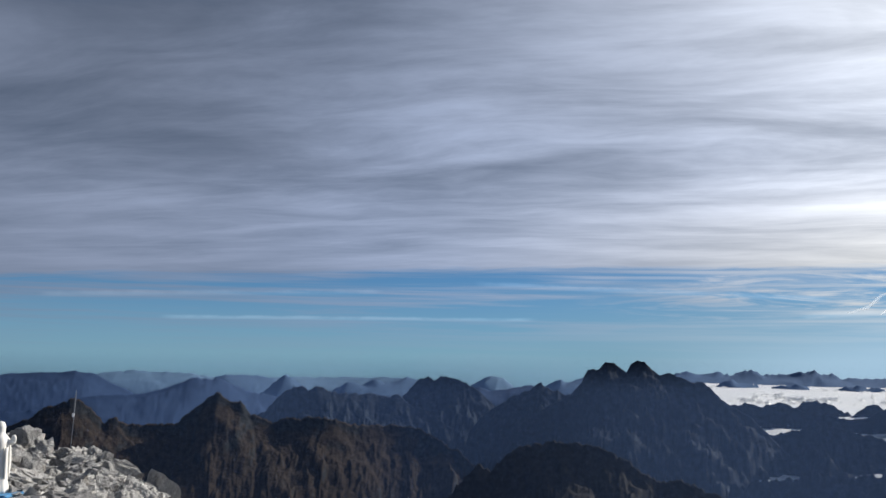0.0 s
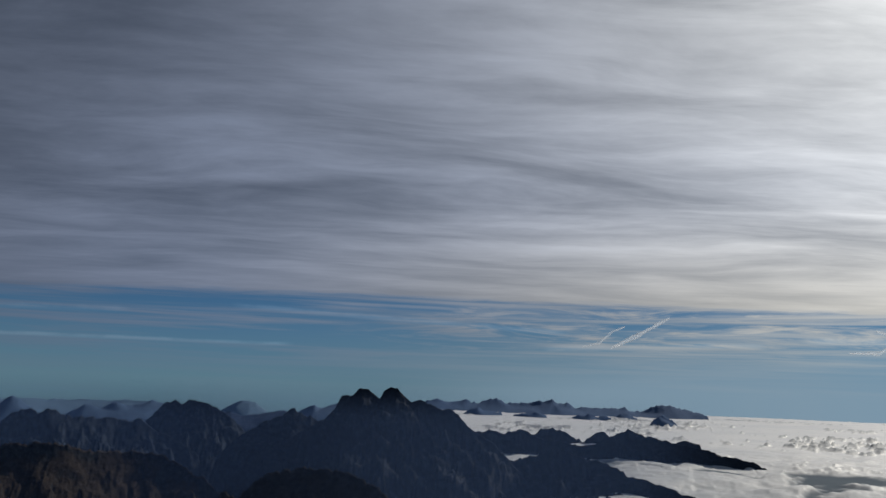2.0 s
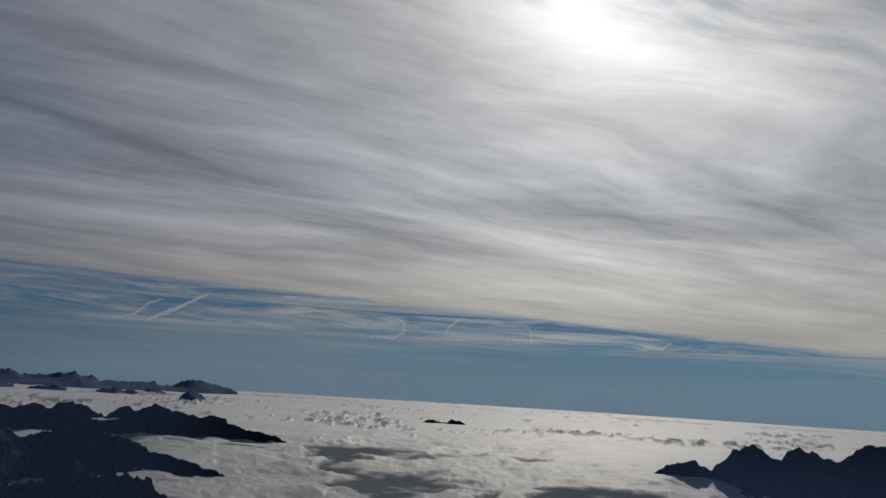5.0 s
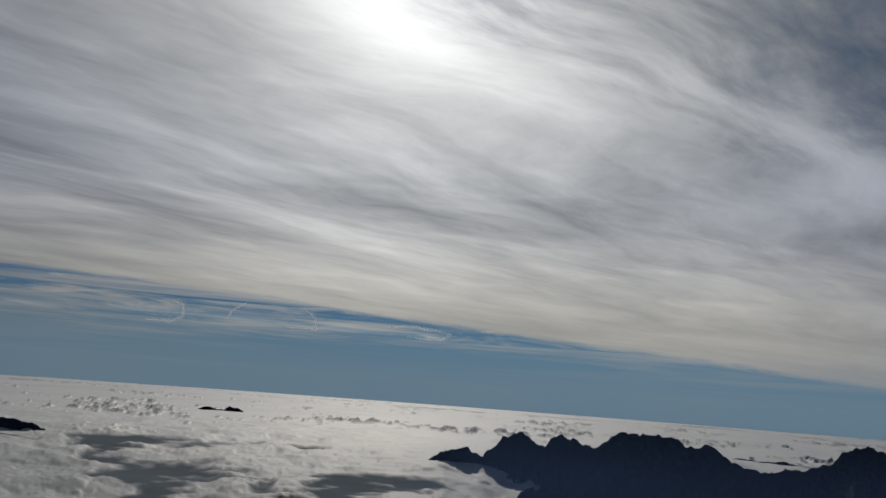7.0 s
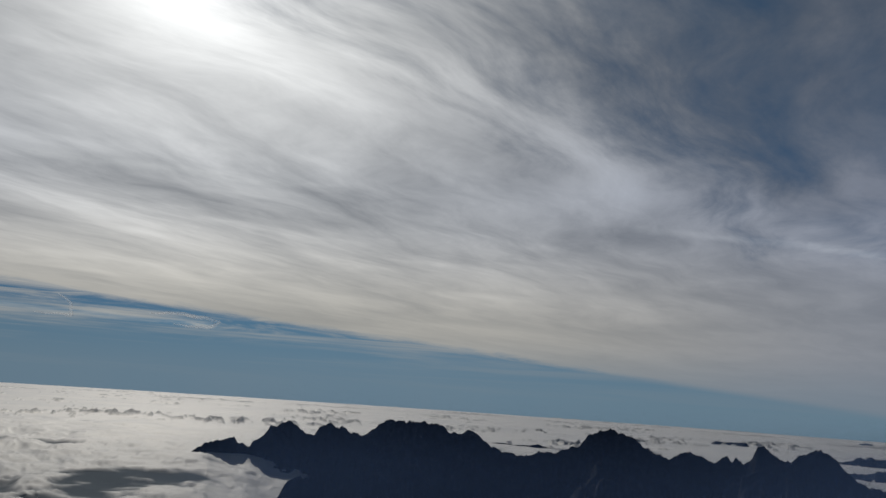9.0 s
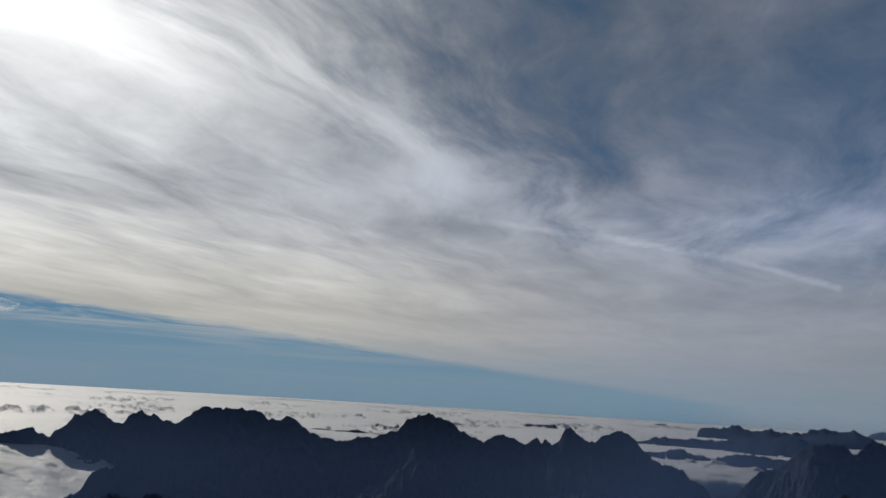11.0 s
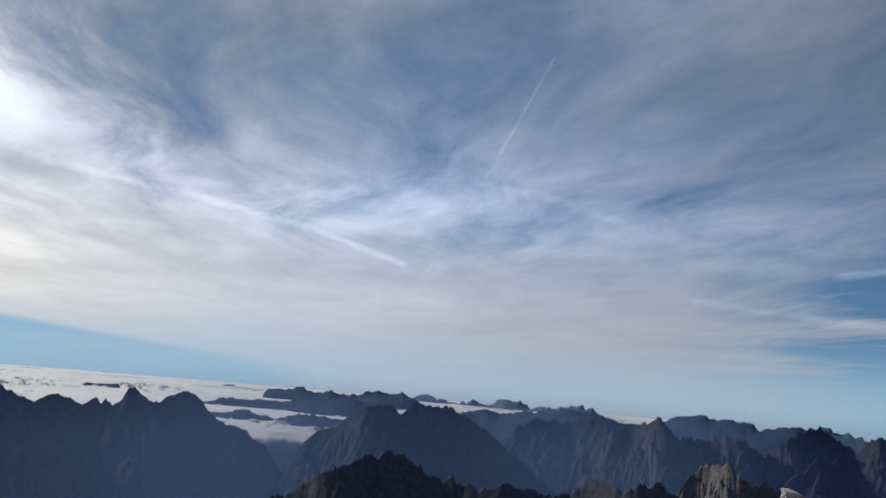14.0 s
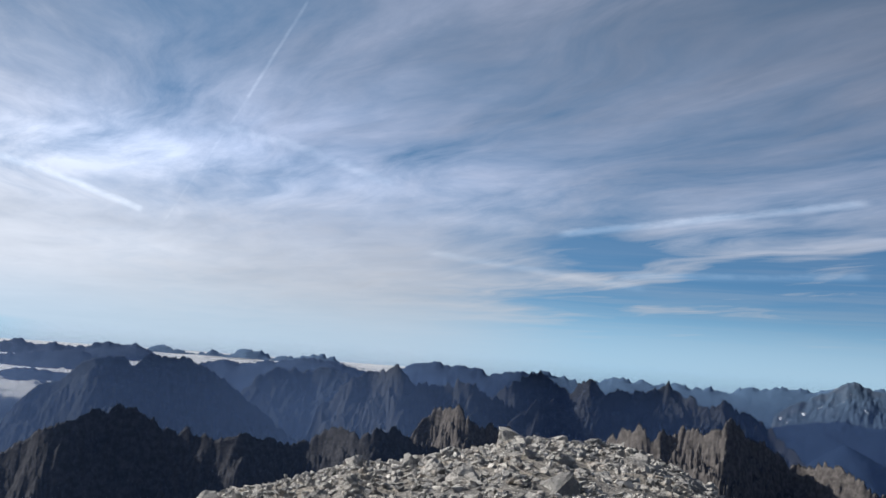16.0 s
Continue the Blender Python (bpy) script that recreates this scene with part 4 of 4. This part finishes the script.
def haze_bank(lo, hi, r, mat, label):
    """An added upright sheet that stands in for haze between near and far ranges, from the valley floor up to the
    skyline.
    """
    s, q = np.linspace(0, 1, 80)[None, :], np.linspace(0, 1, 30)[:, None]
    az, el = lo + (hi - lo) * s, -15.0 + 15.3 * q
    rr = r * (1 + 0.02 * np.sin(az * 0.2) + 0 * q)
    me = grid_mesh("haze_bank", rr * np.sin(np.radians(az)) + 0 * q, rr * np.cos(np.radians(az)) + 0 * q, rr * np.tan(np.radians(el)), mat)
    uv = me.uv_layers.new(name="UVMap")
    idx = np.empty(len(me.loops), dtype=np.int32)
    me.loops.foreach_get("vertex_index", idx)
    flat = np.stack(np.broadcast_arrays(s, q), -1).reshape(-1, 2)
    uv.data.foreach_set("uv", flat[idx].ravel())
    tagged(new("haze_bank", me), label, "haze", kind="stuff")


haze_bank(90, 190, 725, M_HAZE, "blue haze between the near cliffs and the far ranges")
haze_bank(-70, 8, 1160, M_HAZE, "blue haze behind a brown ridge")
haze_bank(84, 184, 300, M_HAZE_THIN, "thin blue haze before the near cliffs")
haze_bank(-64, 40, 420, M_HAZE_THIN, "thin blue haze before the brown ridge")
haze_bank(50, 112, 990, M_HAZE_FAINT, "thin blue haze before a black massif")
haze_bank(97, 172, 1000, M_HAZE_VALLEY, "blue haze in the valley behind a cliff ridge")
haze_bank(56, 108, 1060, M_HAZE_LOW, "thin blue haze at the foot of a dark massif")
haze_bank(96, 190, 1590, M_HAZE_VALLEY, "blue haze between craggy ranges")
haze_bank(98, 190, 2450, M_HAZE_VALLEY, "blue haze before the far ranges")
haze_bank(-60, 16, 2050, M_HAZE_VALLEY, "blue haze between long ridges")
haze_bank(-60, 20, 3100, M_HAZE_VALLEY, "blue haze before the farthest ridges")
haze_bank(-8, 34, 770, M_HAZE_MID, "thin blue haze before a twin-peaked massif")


# ---- the summit ----
def summit_height(x, y):
    """Ground of the stony summit: a crest to the south, another to the north-west, steep slopes all round."""
    right = np.degrees(np.arctan2(x, y)) > 60
    x, y = x - np.where(right, 0.345, 0.0), y - np.where(right, -0.289, 0.45)
    az, r = np.degrees(np.arctan2(x, y)), np.hypot(x, y)
    south = np.array([(95, -15.0)] + ROCK_S + [(168, -15.0)])
    north = np.array([(-62, -12.0), (-40, -3.6)] + ROCK_N + [(-4, -15.0)])
    el = np.where(az > 60, np.interp(az, south[:, 0], south[:, 1]), np.interp(az, north[:, 0], north[:, 1]))
    el = np.where((az > 168) | (az < -62), -12.0, el)
    edge = 20.0 + (13.0 - 20.0) * np.clip((50 - az) / 40, 0, 1)
    top = edge * np.tan(np.radians(el)) - 0.12
    s = np.clip((r - 3) / (edge - 3), 0, 1)
    z = -1.62 + (top + 1.62) * s
    over = np.maximum(r - edge, 0)
    z = z - over * 0.35 - np.maximum(over - 6, 0) * 0.5
    z = z + np.clip(r / 6, 0, 1) * (0.10 * fbm(x / 2.2, y / 2.2, 77, 5, 0.55)) + np.clip(over / 10, 0, 1) * fbm(x / 9, y / 9, 78, 5) * 1.2
    return np.maximum(z, -340 + 12 * fbm(x / 200, y / 200, 79, 3))


def ground_sheet():
    az = np.linspace(-180, 180, 541)[None, :-1]
    r = np.concatenate([np.linspace(0.05, 30, 130), np.geomspace(31, 4900, 40)])[:, None]
    x, y = r * np.sin(np.radians(az)), r * np.cos(np.radians(az))
    ob = new("ground", grid_mesh("ground", x, y, summit_height(x, y), M_SCREE, wrap=True))
    tagged(ob, "stony mountain top of pale grit and scree", "ground", kind="structure")


ground_sheet()


def block(seed, flat=0.7, points=13):
    """An angular broken piece of limestone, about one metre across."""
    rng = random.Random(seed)
    bm = bmesh.new()
    for _ in range(points):
        v = Vector((rng.gauss(0, 1), rng.gauss(0, 1), rng.gauss(0, 1))).normalized() * rng.uniform(0.42, 0.6)
        bm.verts.new((v.x * rng.uniform(0.8, 1.2), v.y, v.z * flat))
    res = bmesh.ops.convex_hull(bm, input=bm.verts)
    bmesh.ops.delete(bm, geom=[e for e in res["geom_interior"] if isinstance(e, bmesh.types.BMVert)], context="VERTS")
    return bm


def stones():
    big, small = [], []
    for i in range(10):
        bm = block(100 + i, 0.8, 18)
        bmesh.ops.triangulate(bm, faces=bm.faces[:])
        bmesh.ops.subdivide_edges(bm, edges=bm.edges[:], cuts=4, use_grid_fill=True)
        for v in bm.verts:
            n1 = noise.fractal(v.co * 4.5 + Vector((i * 7, 0, 0)), 0.9, 2.1, 5)
            n2 = abs(noise.noise(v.co * 2.2 + Vector((0, i * 5, 3))))
            v.co *= 1 + 0.17 * n1 - 0.4 * max(0.0, 0.22 - n2)
        me = bpy.data.meshes.new("boulder")
        bm.to_mesh(me)
        bm.free()
        me.materials.append(M_STONE)
        big.append(me)
        bm = block(200 + i, 0.7, 9)
        bmesh.ops.triangulate(bm, faces=bm.faces[:])
        bm.verts.index_update()
        small.append((np.array([v.co[:] for v in bm.verts]), np.array([[v.index for v in f.verts] for f in bm.faces])))
        bm.free()
    rng = random.Random(5)

    def spot(side):
        if side == "south":
            return polar(rng.uniform(108, 156), 20.3 - 12.0 * rng.random() ** 1.5)
        az = rng.uniform(-33, -11)
        return polar(az, 13.3 - (3.6 if az < -24.5 else 6.5) * rng.random() ** 1.5)

    for i in range(290):
        side = "south" if i % 5 < 2 else "north"
        p = spot(side)
        d = rng.uniform(0.13, 0.3) + (rng.random() ** 6) * 0.45
        d *= 0.95 if side == "north" else 1.0
        z = float(summit_height(np.array(p.x), np.array(p.y)))
        ob = new("boulder" if d > 0.33 else "stone", rng.choice(big))
        ob.matrix_world = Matrix.LocRotScale((p.x, p.y, z + d * 0.12), Euler((rng.uniform(-0.5, 0.5), rng.uniform(-0.5, 0.5), rng.uniform(0, 6.28))),
                                             (d * rng.uniform(0.8, 1.3), d * rng.uniform(0.7, 1.0), d * rng.uniform(0.7, 1.5)))
        tagged(ob, "pale grey angular limestone block on the summit" if d > 0.33 else "broken pale limestone lying in the summit rubble",
               "rock", "rocks of the summit")
    verts, faces, base = [], [], 0
    spots = [spot("south" if i % 5 < 3 else "north") for i in range(29000)]
    floor_z = summit_height(np.array([p.x for p in spots]), np.array([p.y for p in spots]))
    for i, p in enumerate(spots):
        side = "south" if i % 5 < 3 else "north"
        d = (0.024 if side == "south" else 0.055) + 0.18 * rng.random() ** 3.4
        v, f = small[i % 10]
        q = np.array(Euler((rng.uniform(-0.6, 0.6), rng.uniform(-0.6, 0.6), rng.uniform(0, 6.28))).to_matrix())
        z = float(floor_z[i])
        verts.append((v * np.array([1.2, 0.8, 0.9])) @ q.T * d + np.array([p.x, p.y, z + d * 0.15]))
        faces.append(f + base)
        base += len(v)
    me = bpy.data.meshes.new("rubble")
    me.from_pydata(np.concatenate(verts).tolist(), [], np.concatenate(faces).tolist())
    me.materials.append(M_STONE)
    tagged(new("rubble", me), "loose rubble of broken pale limestone covering the summit", "rubble", kind="stuff")


stones()


def ground_at(p):
    return float(summit_height(np.array(p.x), np.array(p.y)))


def statue():
    """A small draped figure with folded hands and a mantle over the head, one plain mesh."""
    profile = [(0.0, 0.105), (0.03, 0.11), (0.10, 0.098), (0.22, 0.088), (0.34, 0.084), (0.42, 0.088), (0.47, 0.09), (0.505, 0.066),
               (0.525, 0.045), (0.545, 0.046), (0.575, 0.047), (0.60, 0.043), (0.625, 0.03), (0.635, 0.0)]
    bm = bmesh.new()
    rings = []
    n = 40
    for h, rad in profile:
        ring = []
        for i in range(n):
            a = 2 * math.pi * i / n
            fold = 1 + 0.07 * math.sin(a * 9 + h * 8) * max(0.0, 1 - h / 0.46) + 0.03 * math.sin(a * 5 - h * 14) * (h < 0.5)
            ring.append(bm.verts.new((rad * fold * math.cos(a) * 0.86, rad * fold * math.sin(a), h)))
        rings.append(ring)
    for lo, hi in zip(rings, rings[1:]):
        for i in range(n):
            bm.faces.new((lo[i], lo[(i + 1) % n], hi[(i + 1) % n], hi[i]))
    bm.faces.new(rings[0][::-1])
    # forearms and folded hands, and the hanging ends of the mantle
    for sx, sy, sz, x, y, z in ((0.10, 0.05, 0.045, 0.085, 0.0, 0.445), (0.05, 0.03, 0.09, 0.115, 0.0, 0.47), (0.03, 0.05, 0.30, 0.075, 0.055, 0.27), (0.03, 0.05, 0.30, 0.075, -0.055, 0.27)):
        bmesh.ops.create_icosphere(bm, subdivisions=2, radius=0.5, matrix=Matrix.Translation((x, y, z)) @ Matrix.Diagonal((sx, sy, sz, 1)))
    for f in bm.faces:
        f.smooth = True
    bmesh.ops.remove_doubles(bm, verts=bm.verts[:], dist=0.0004)
    ob = part("statue", bm, M_STATUE, None)
    p = polar(-26.4, 9.0) + Vector((0, 0.45, 0))
    ob.matrix_world = pose(p.x, p.y, -1.285, 0, 0, 10)
    tagged(ob, "small white draped statue standing on a blue pedestal", "statue")


def pedestal():
    p = polar(-26.4, 9.0) + Vector((0, 0.45, 0))
    base = new("pedestal")
    base.location = (p.x, p.y, ground_at(p) - 0.05)
    top = -1.285 - base.location.z
    for name, w, z0, z1, mat, label in (("body", 0.30, 0.0, top - 0.05, M_BLUEPAINT, ""), ("cap", 0.35, top - 0.05, top, M_BLUEPAINT, "blue cap slab")):
        bm = bmesh.new()
        bmesh.ops.create_cube(bm, size=1, matrix=Matrix.Translation((0, 0, (z0 + z1) / 2)) @ Matrix.Diagonal((w, w, z1 - z0, 1)))
        bmesh.ops.bevel(bm, geom=bm.edges[:], offset=0.012, segments=2, affect="EDGES")
        part(name, bm, mat, base, label)
    tagged(base, "blue-painted stone pedestal under a white statue", "pedestal")


def pole():
    p = polar(-22.65, 12.8) + Vector((0, 0.45, 0))
    base = new("summit_pole")
    z = ground_at(p) - 0.1
    base.matrix_world = pose(p.x, p.y, z, 0, 2, 0)
    top = -0.53 - z
    for name, r0, z0, z1, mat, label in (("rod", 0.0045, 0.0, top * 0.62, M_IRON, "thin iron rod"), ("mast", 0.008, top * 0.6, top * 0.93, M_IRON, "thicker upper tube"), ("spike", 0.005, top * 0.92, top, M_IRON, "")):
        bm = bmesh.new()
        bmesh.ops.create_cone(bm, cap_ends=True, segments=10, radius1=r0, radius2=r0 * 0.8, depth=z1 - z0, matrix=Matrix.Translation((0, 0, (z0 + z1) / 2)))
        part(name, bm, mat, base, label)
    bm = bmesh.new()
    bmesh.ops.create_cube(bm, size=1, matrix=Matrix.Translation((0, -0.02, top * 0.66)) @ Matrix.Diagonal((0.03, 0.012, 0.05, 1)))
    bmesh.ops.bevel(bm, geom=bm.edges[:], offset=0.004, segments=1, affect="EDGES")
    part("plate", bm, M_PLATE, base, "small white plate")
    tagged(base, "thin iron pole with a white plate on the rocks", "pole")


statue()
pedestal()
pole()


def chosen_boulders():
    """The larger blocks along the south crest and on the outcrop to the north-west."""
    rng = random.Random(11)
    meshes = [o.data for o in scene.objects if o.name.startswith("boulder")][:8]
    eye_s, eye_n = Vector((0.345, -0.289, 0)), Vector((0, 0.45, 0))
    for az, el, r, w, h, eye, label in (
            (134.9, -5.35, 19.6, 1.0, 0.62, eye_s, "large pale limestone block on the summit crest"),
            (130.9, -7.4, 18.5, 0.62, 0.75, eye_s, "upright pale limestone slab in the rubble"),
            (137.9, -5.0, 19.8, 0.7, 0.4, eye_s, "pale limestone block among rubble on the crest"),
            (140.2, -5.3, 19.8, 0.6, 0.45, eye_s, "pale limestone block among rubble on the crest"),
            (143.0, -6.4, 17.5, 0.8, 0.5, eye_s, "rough grey limestone block in the rubble"),
            (146.0, -7.2, 17.0, 0.7, 0.55, eye_s, "rough grey limestone block in the rubble"),
            (125.1, -7.3, 19.0, 0.55, 0.5, eye_s, "grey limestone block in a heap of stones"),
            (-24.4, -5.3, 12.5, 0.5, 0.5, eye_n, "grey limestone block on a rocky outcrop"),
            (-22.6, -6.2, 12.0, 0.5, 0.55, eye_n, "grey limestone block on a rocky outcrop"),
            (-20.9, -6.6, 12.3, 0.45, 0.5, eye_n, "grey limestone block on a rocky outcrop"),
            (-24.8, -7.0, 11.0, 0.5, 0.45, eye_n, "grey limestone block on a rocky outcrop"),
            (-22.3, -7.8, 10.6, 0.55, 0.5, eye_n, "grey limestone block on a rocky outcrop"),
            (-19.6, -8.2, 10.8, 0.45, 0.25, eye_n, "grey limestone block on a rocky outcrop")):
        p = polar(az, r) + eye
        z = max(r * math.tan(radians(el)) - h * 0.25, ground_at(p))
        z = min(z, ground_at(p) + h * 0.3)
        ob = new("boulder", rng.choice(meshes))
        ob.matrix_world = Matrix.LocRotScale((p.x, p.y, z), Euler((rng.uniform(-0.25, 0.25), rng.uniform(-0.25, 0.25), rng.uniform(0, 6.28))), (w * 0.8, w * 0.7, h))
        tagged(ob, label, "rock", "rocks of the summit")


def cairn():
    """A small marker of piled stones on the slope."""
    base = new("cairn")
    p = polar(120.8, 18.6) + Vector((0.345, -0.289, 0))
    base.location = (p.x, p.y, ground_at(p))
    rng = random.Random(4)
    for i, (w, h) in enumerate(((0.26, 0.11), (0.2, 0.1), (0.16, 0.1), (0.1, 0.09))):
        bm = block(40 + i, 0.8, 14)
        bmesh.ops.scale(bm, vec=(w, w * 0.8, h * 1.3), verts=bm.verts[:])
        bmesh.ops.translate(bm, vec=(rng.uniform(-0.02, 0.02), rng.uniform(-0.02, 0.02), 0.04 + 0.085 * i), verts=bm.verts[:])
        part("stone", bm, M_STONE, base)
    tagged(base, "small cairn of piled grey stones on the slope", "cairn")


chosen_boulders()
cairn()


# ---- contrails ----
def contrail(label, line, dist, thick, seed):
    """An aircraft's trail, a soft uneven tube along bearings and height angles."""
    bm = bmesh.new()
    knots = np.array(line)
    t = np.linspace(0, 1, 14 * len(line))
    at = np.linspace(0, 1, len(line))
    az, el = np.interp(t, at, knots[:, 0]), np.interp(t, at, knots[:, 1])
    el = el + 0.05 * fbm(az * 1.3, 0.3, seed, 3)
    pts = [polar(a, dist * math.cos(radians(e)), dist * math.sin(radians(e))) for a, e in zip(az, el)]
    rings = []
    for i, p in enumerate(pts):
        ahead = (pts[min(i + 1, len(pts) - 1)] - pts[max(i - 1, 0)]).normalized()
        side = ahead.cross(p.normalized()).normalized()
        out = ahead.cross(side)
        w = thick * math.sin(math.pi * (0.04 + 0.92 * t[i])) ** 0.6 * (1 + 0.45 * float(fbm(t[i] * 6.0, 1.5, seed + 2, 1)))
        rings.append([bm.verts.new(p + (side * math.cos(a) + out * math.sin(a)) * w) for a in [k * math.pi / 4 for k in range(8)]])
    for lo, hi in zip(rings, rings[1:]):
        for i in range(8):
            f = bm.faces.new((lo[i], lo[(i + 1) % 8], hi[(i + 1) % 8], hi[i]))
            f.smooth = True
    bm.faces.new(rings[0][::-1])
    bm.faces.new(rings[-1])
    ob = part("contrail", bm, M_TRAIL, None)
    tagged(ob, label, "contrail", "contrails in the sky")


contrail("slanting white contrail over the cloud sea", [(26.5, 2.8), (28.2, 3.7), (30.2, 4.85)], 4000, 9, 4)
contrail("broken white contrail with a curled end", [(24.7, 2.9), (25.8, 3.2), (26.6, 3.9), (27.4, 4.25)], 4000, 7, 5)
contrail("curled white contrail over the cloud sea", [(40.5, 2.85), (42.0, 2.8), (42.75, 3.2), (42.7, 3.9), (42.0, 4.15)], 4000, 8, 6)
contrail("short bent white contrail over the cloud sea", [(45.4, 3.2), (45.7, 3.8), (46.6, 4.45)], 4000, 6, 7)
contrail("curled white contrail near the cloud edge", [(49.0, 3.1), (51.1, 3.05), (51.0, 3.8), (50.2, 4.3)], 4000, 7, 8)
contrail("wavy white contrail near the cloud edge", [(55.5, 3.6), (57.5, 3.75), (59.9, 3.45), (59.2, 3.0), (57.0, 3.05)], 4000, 7, 9)
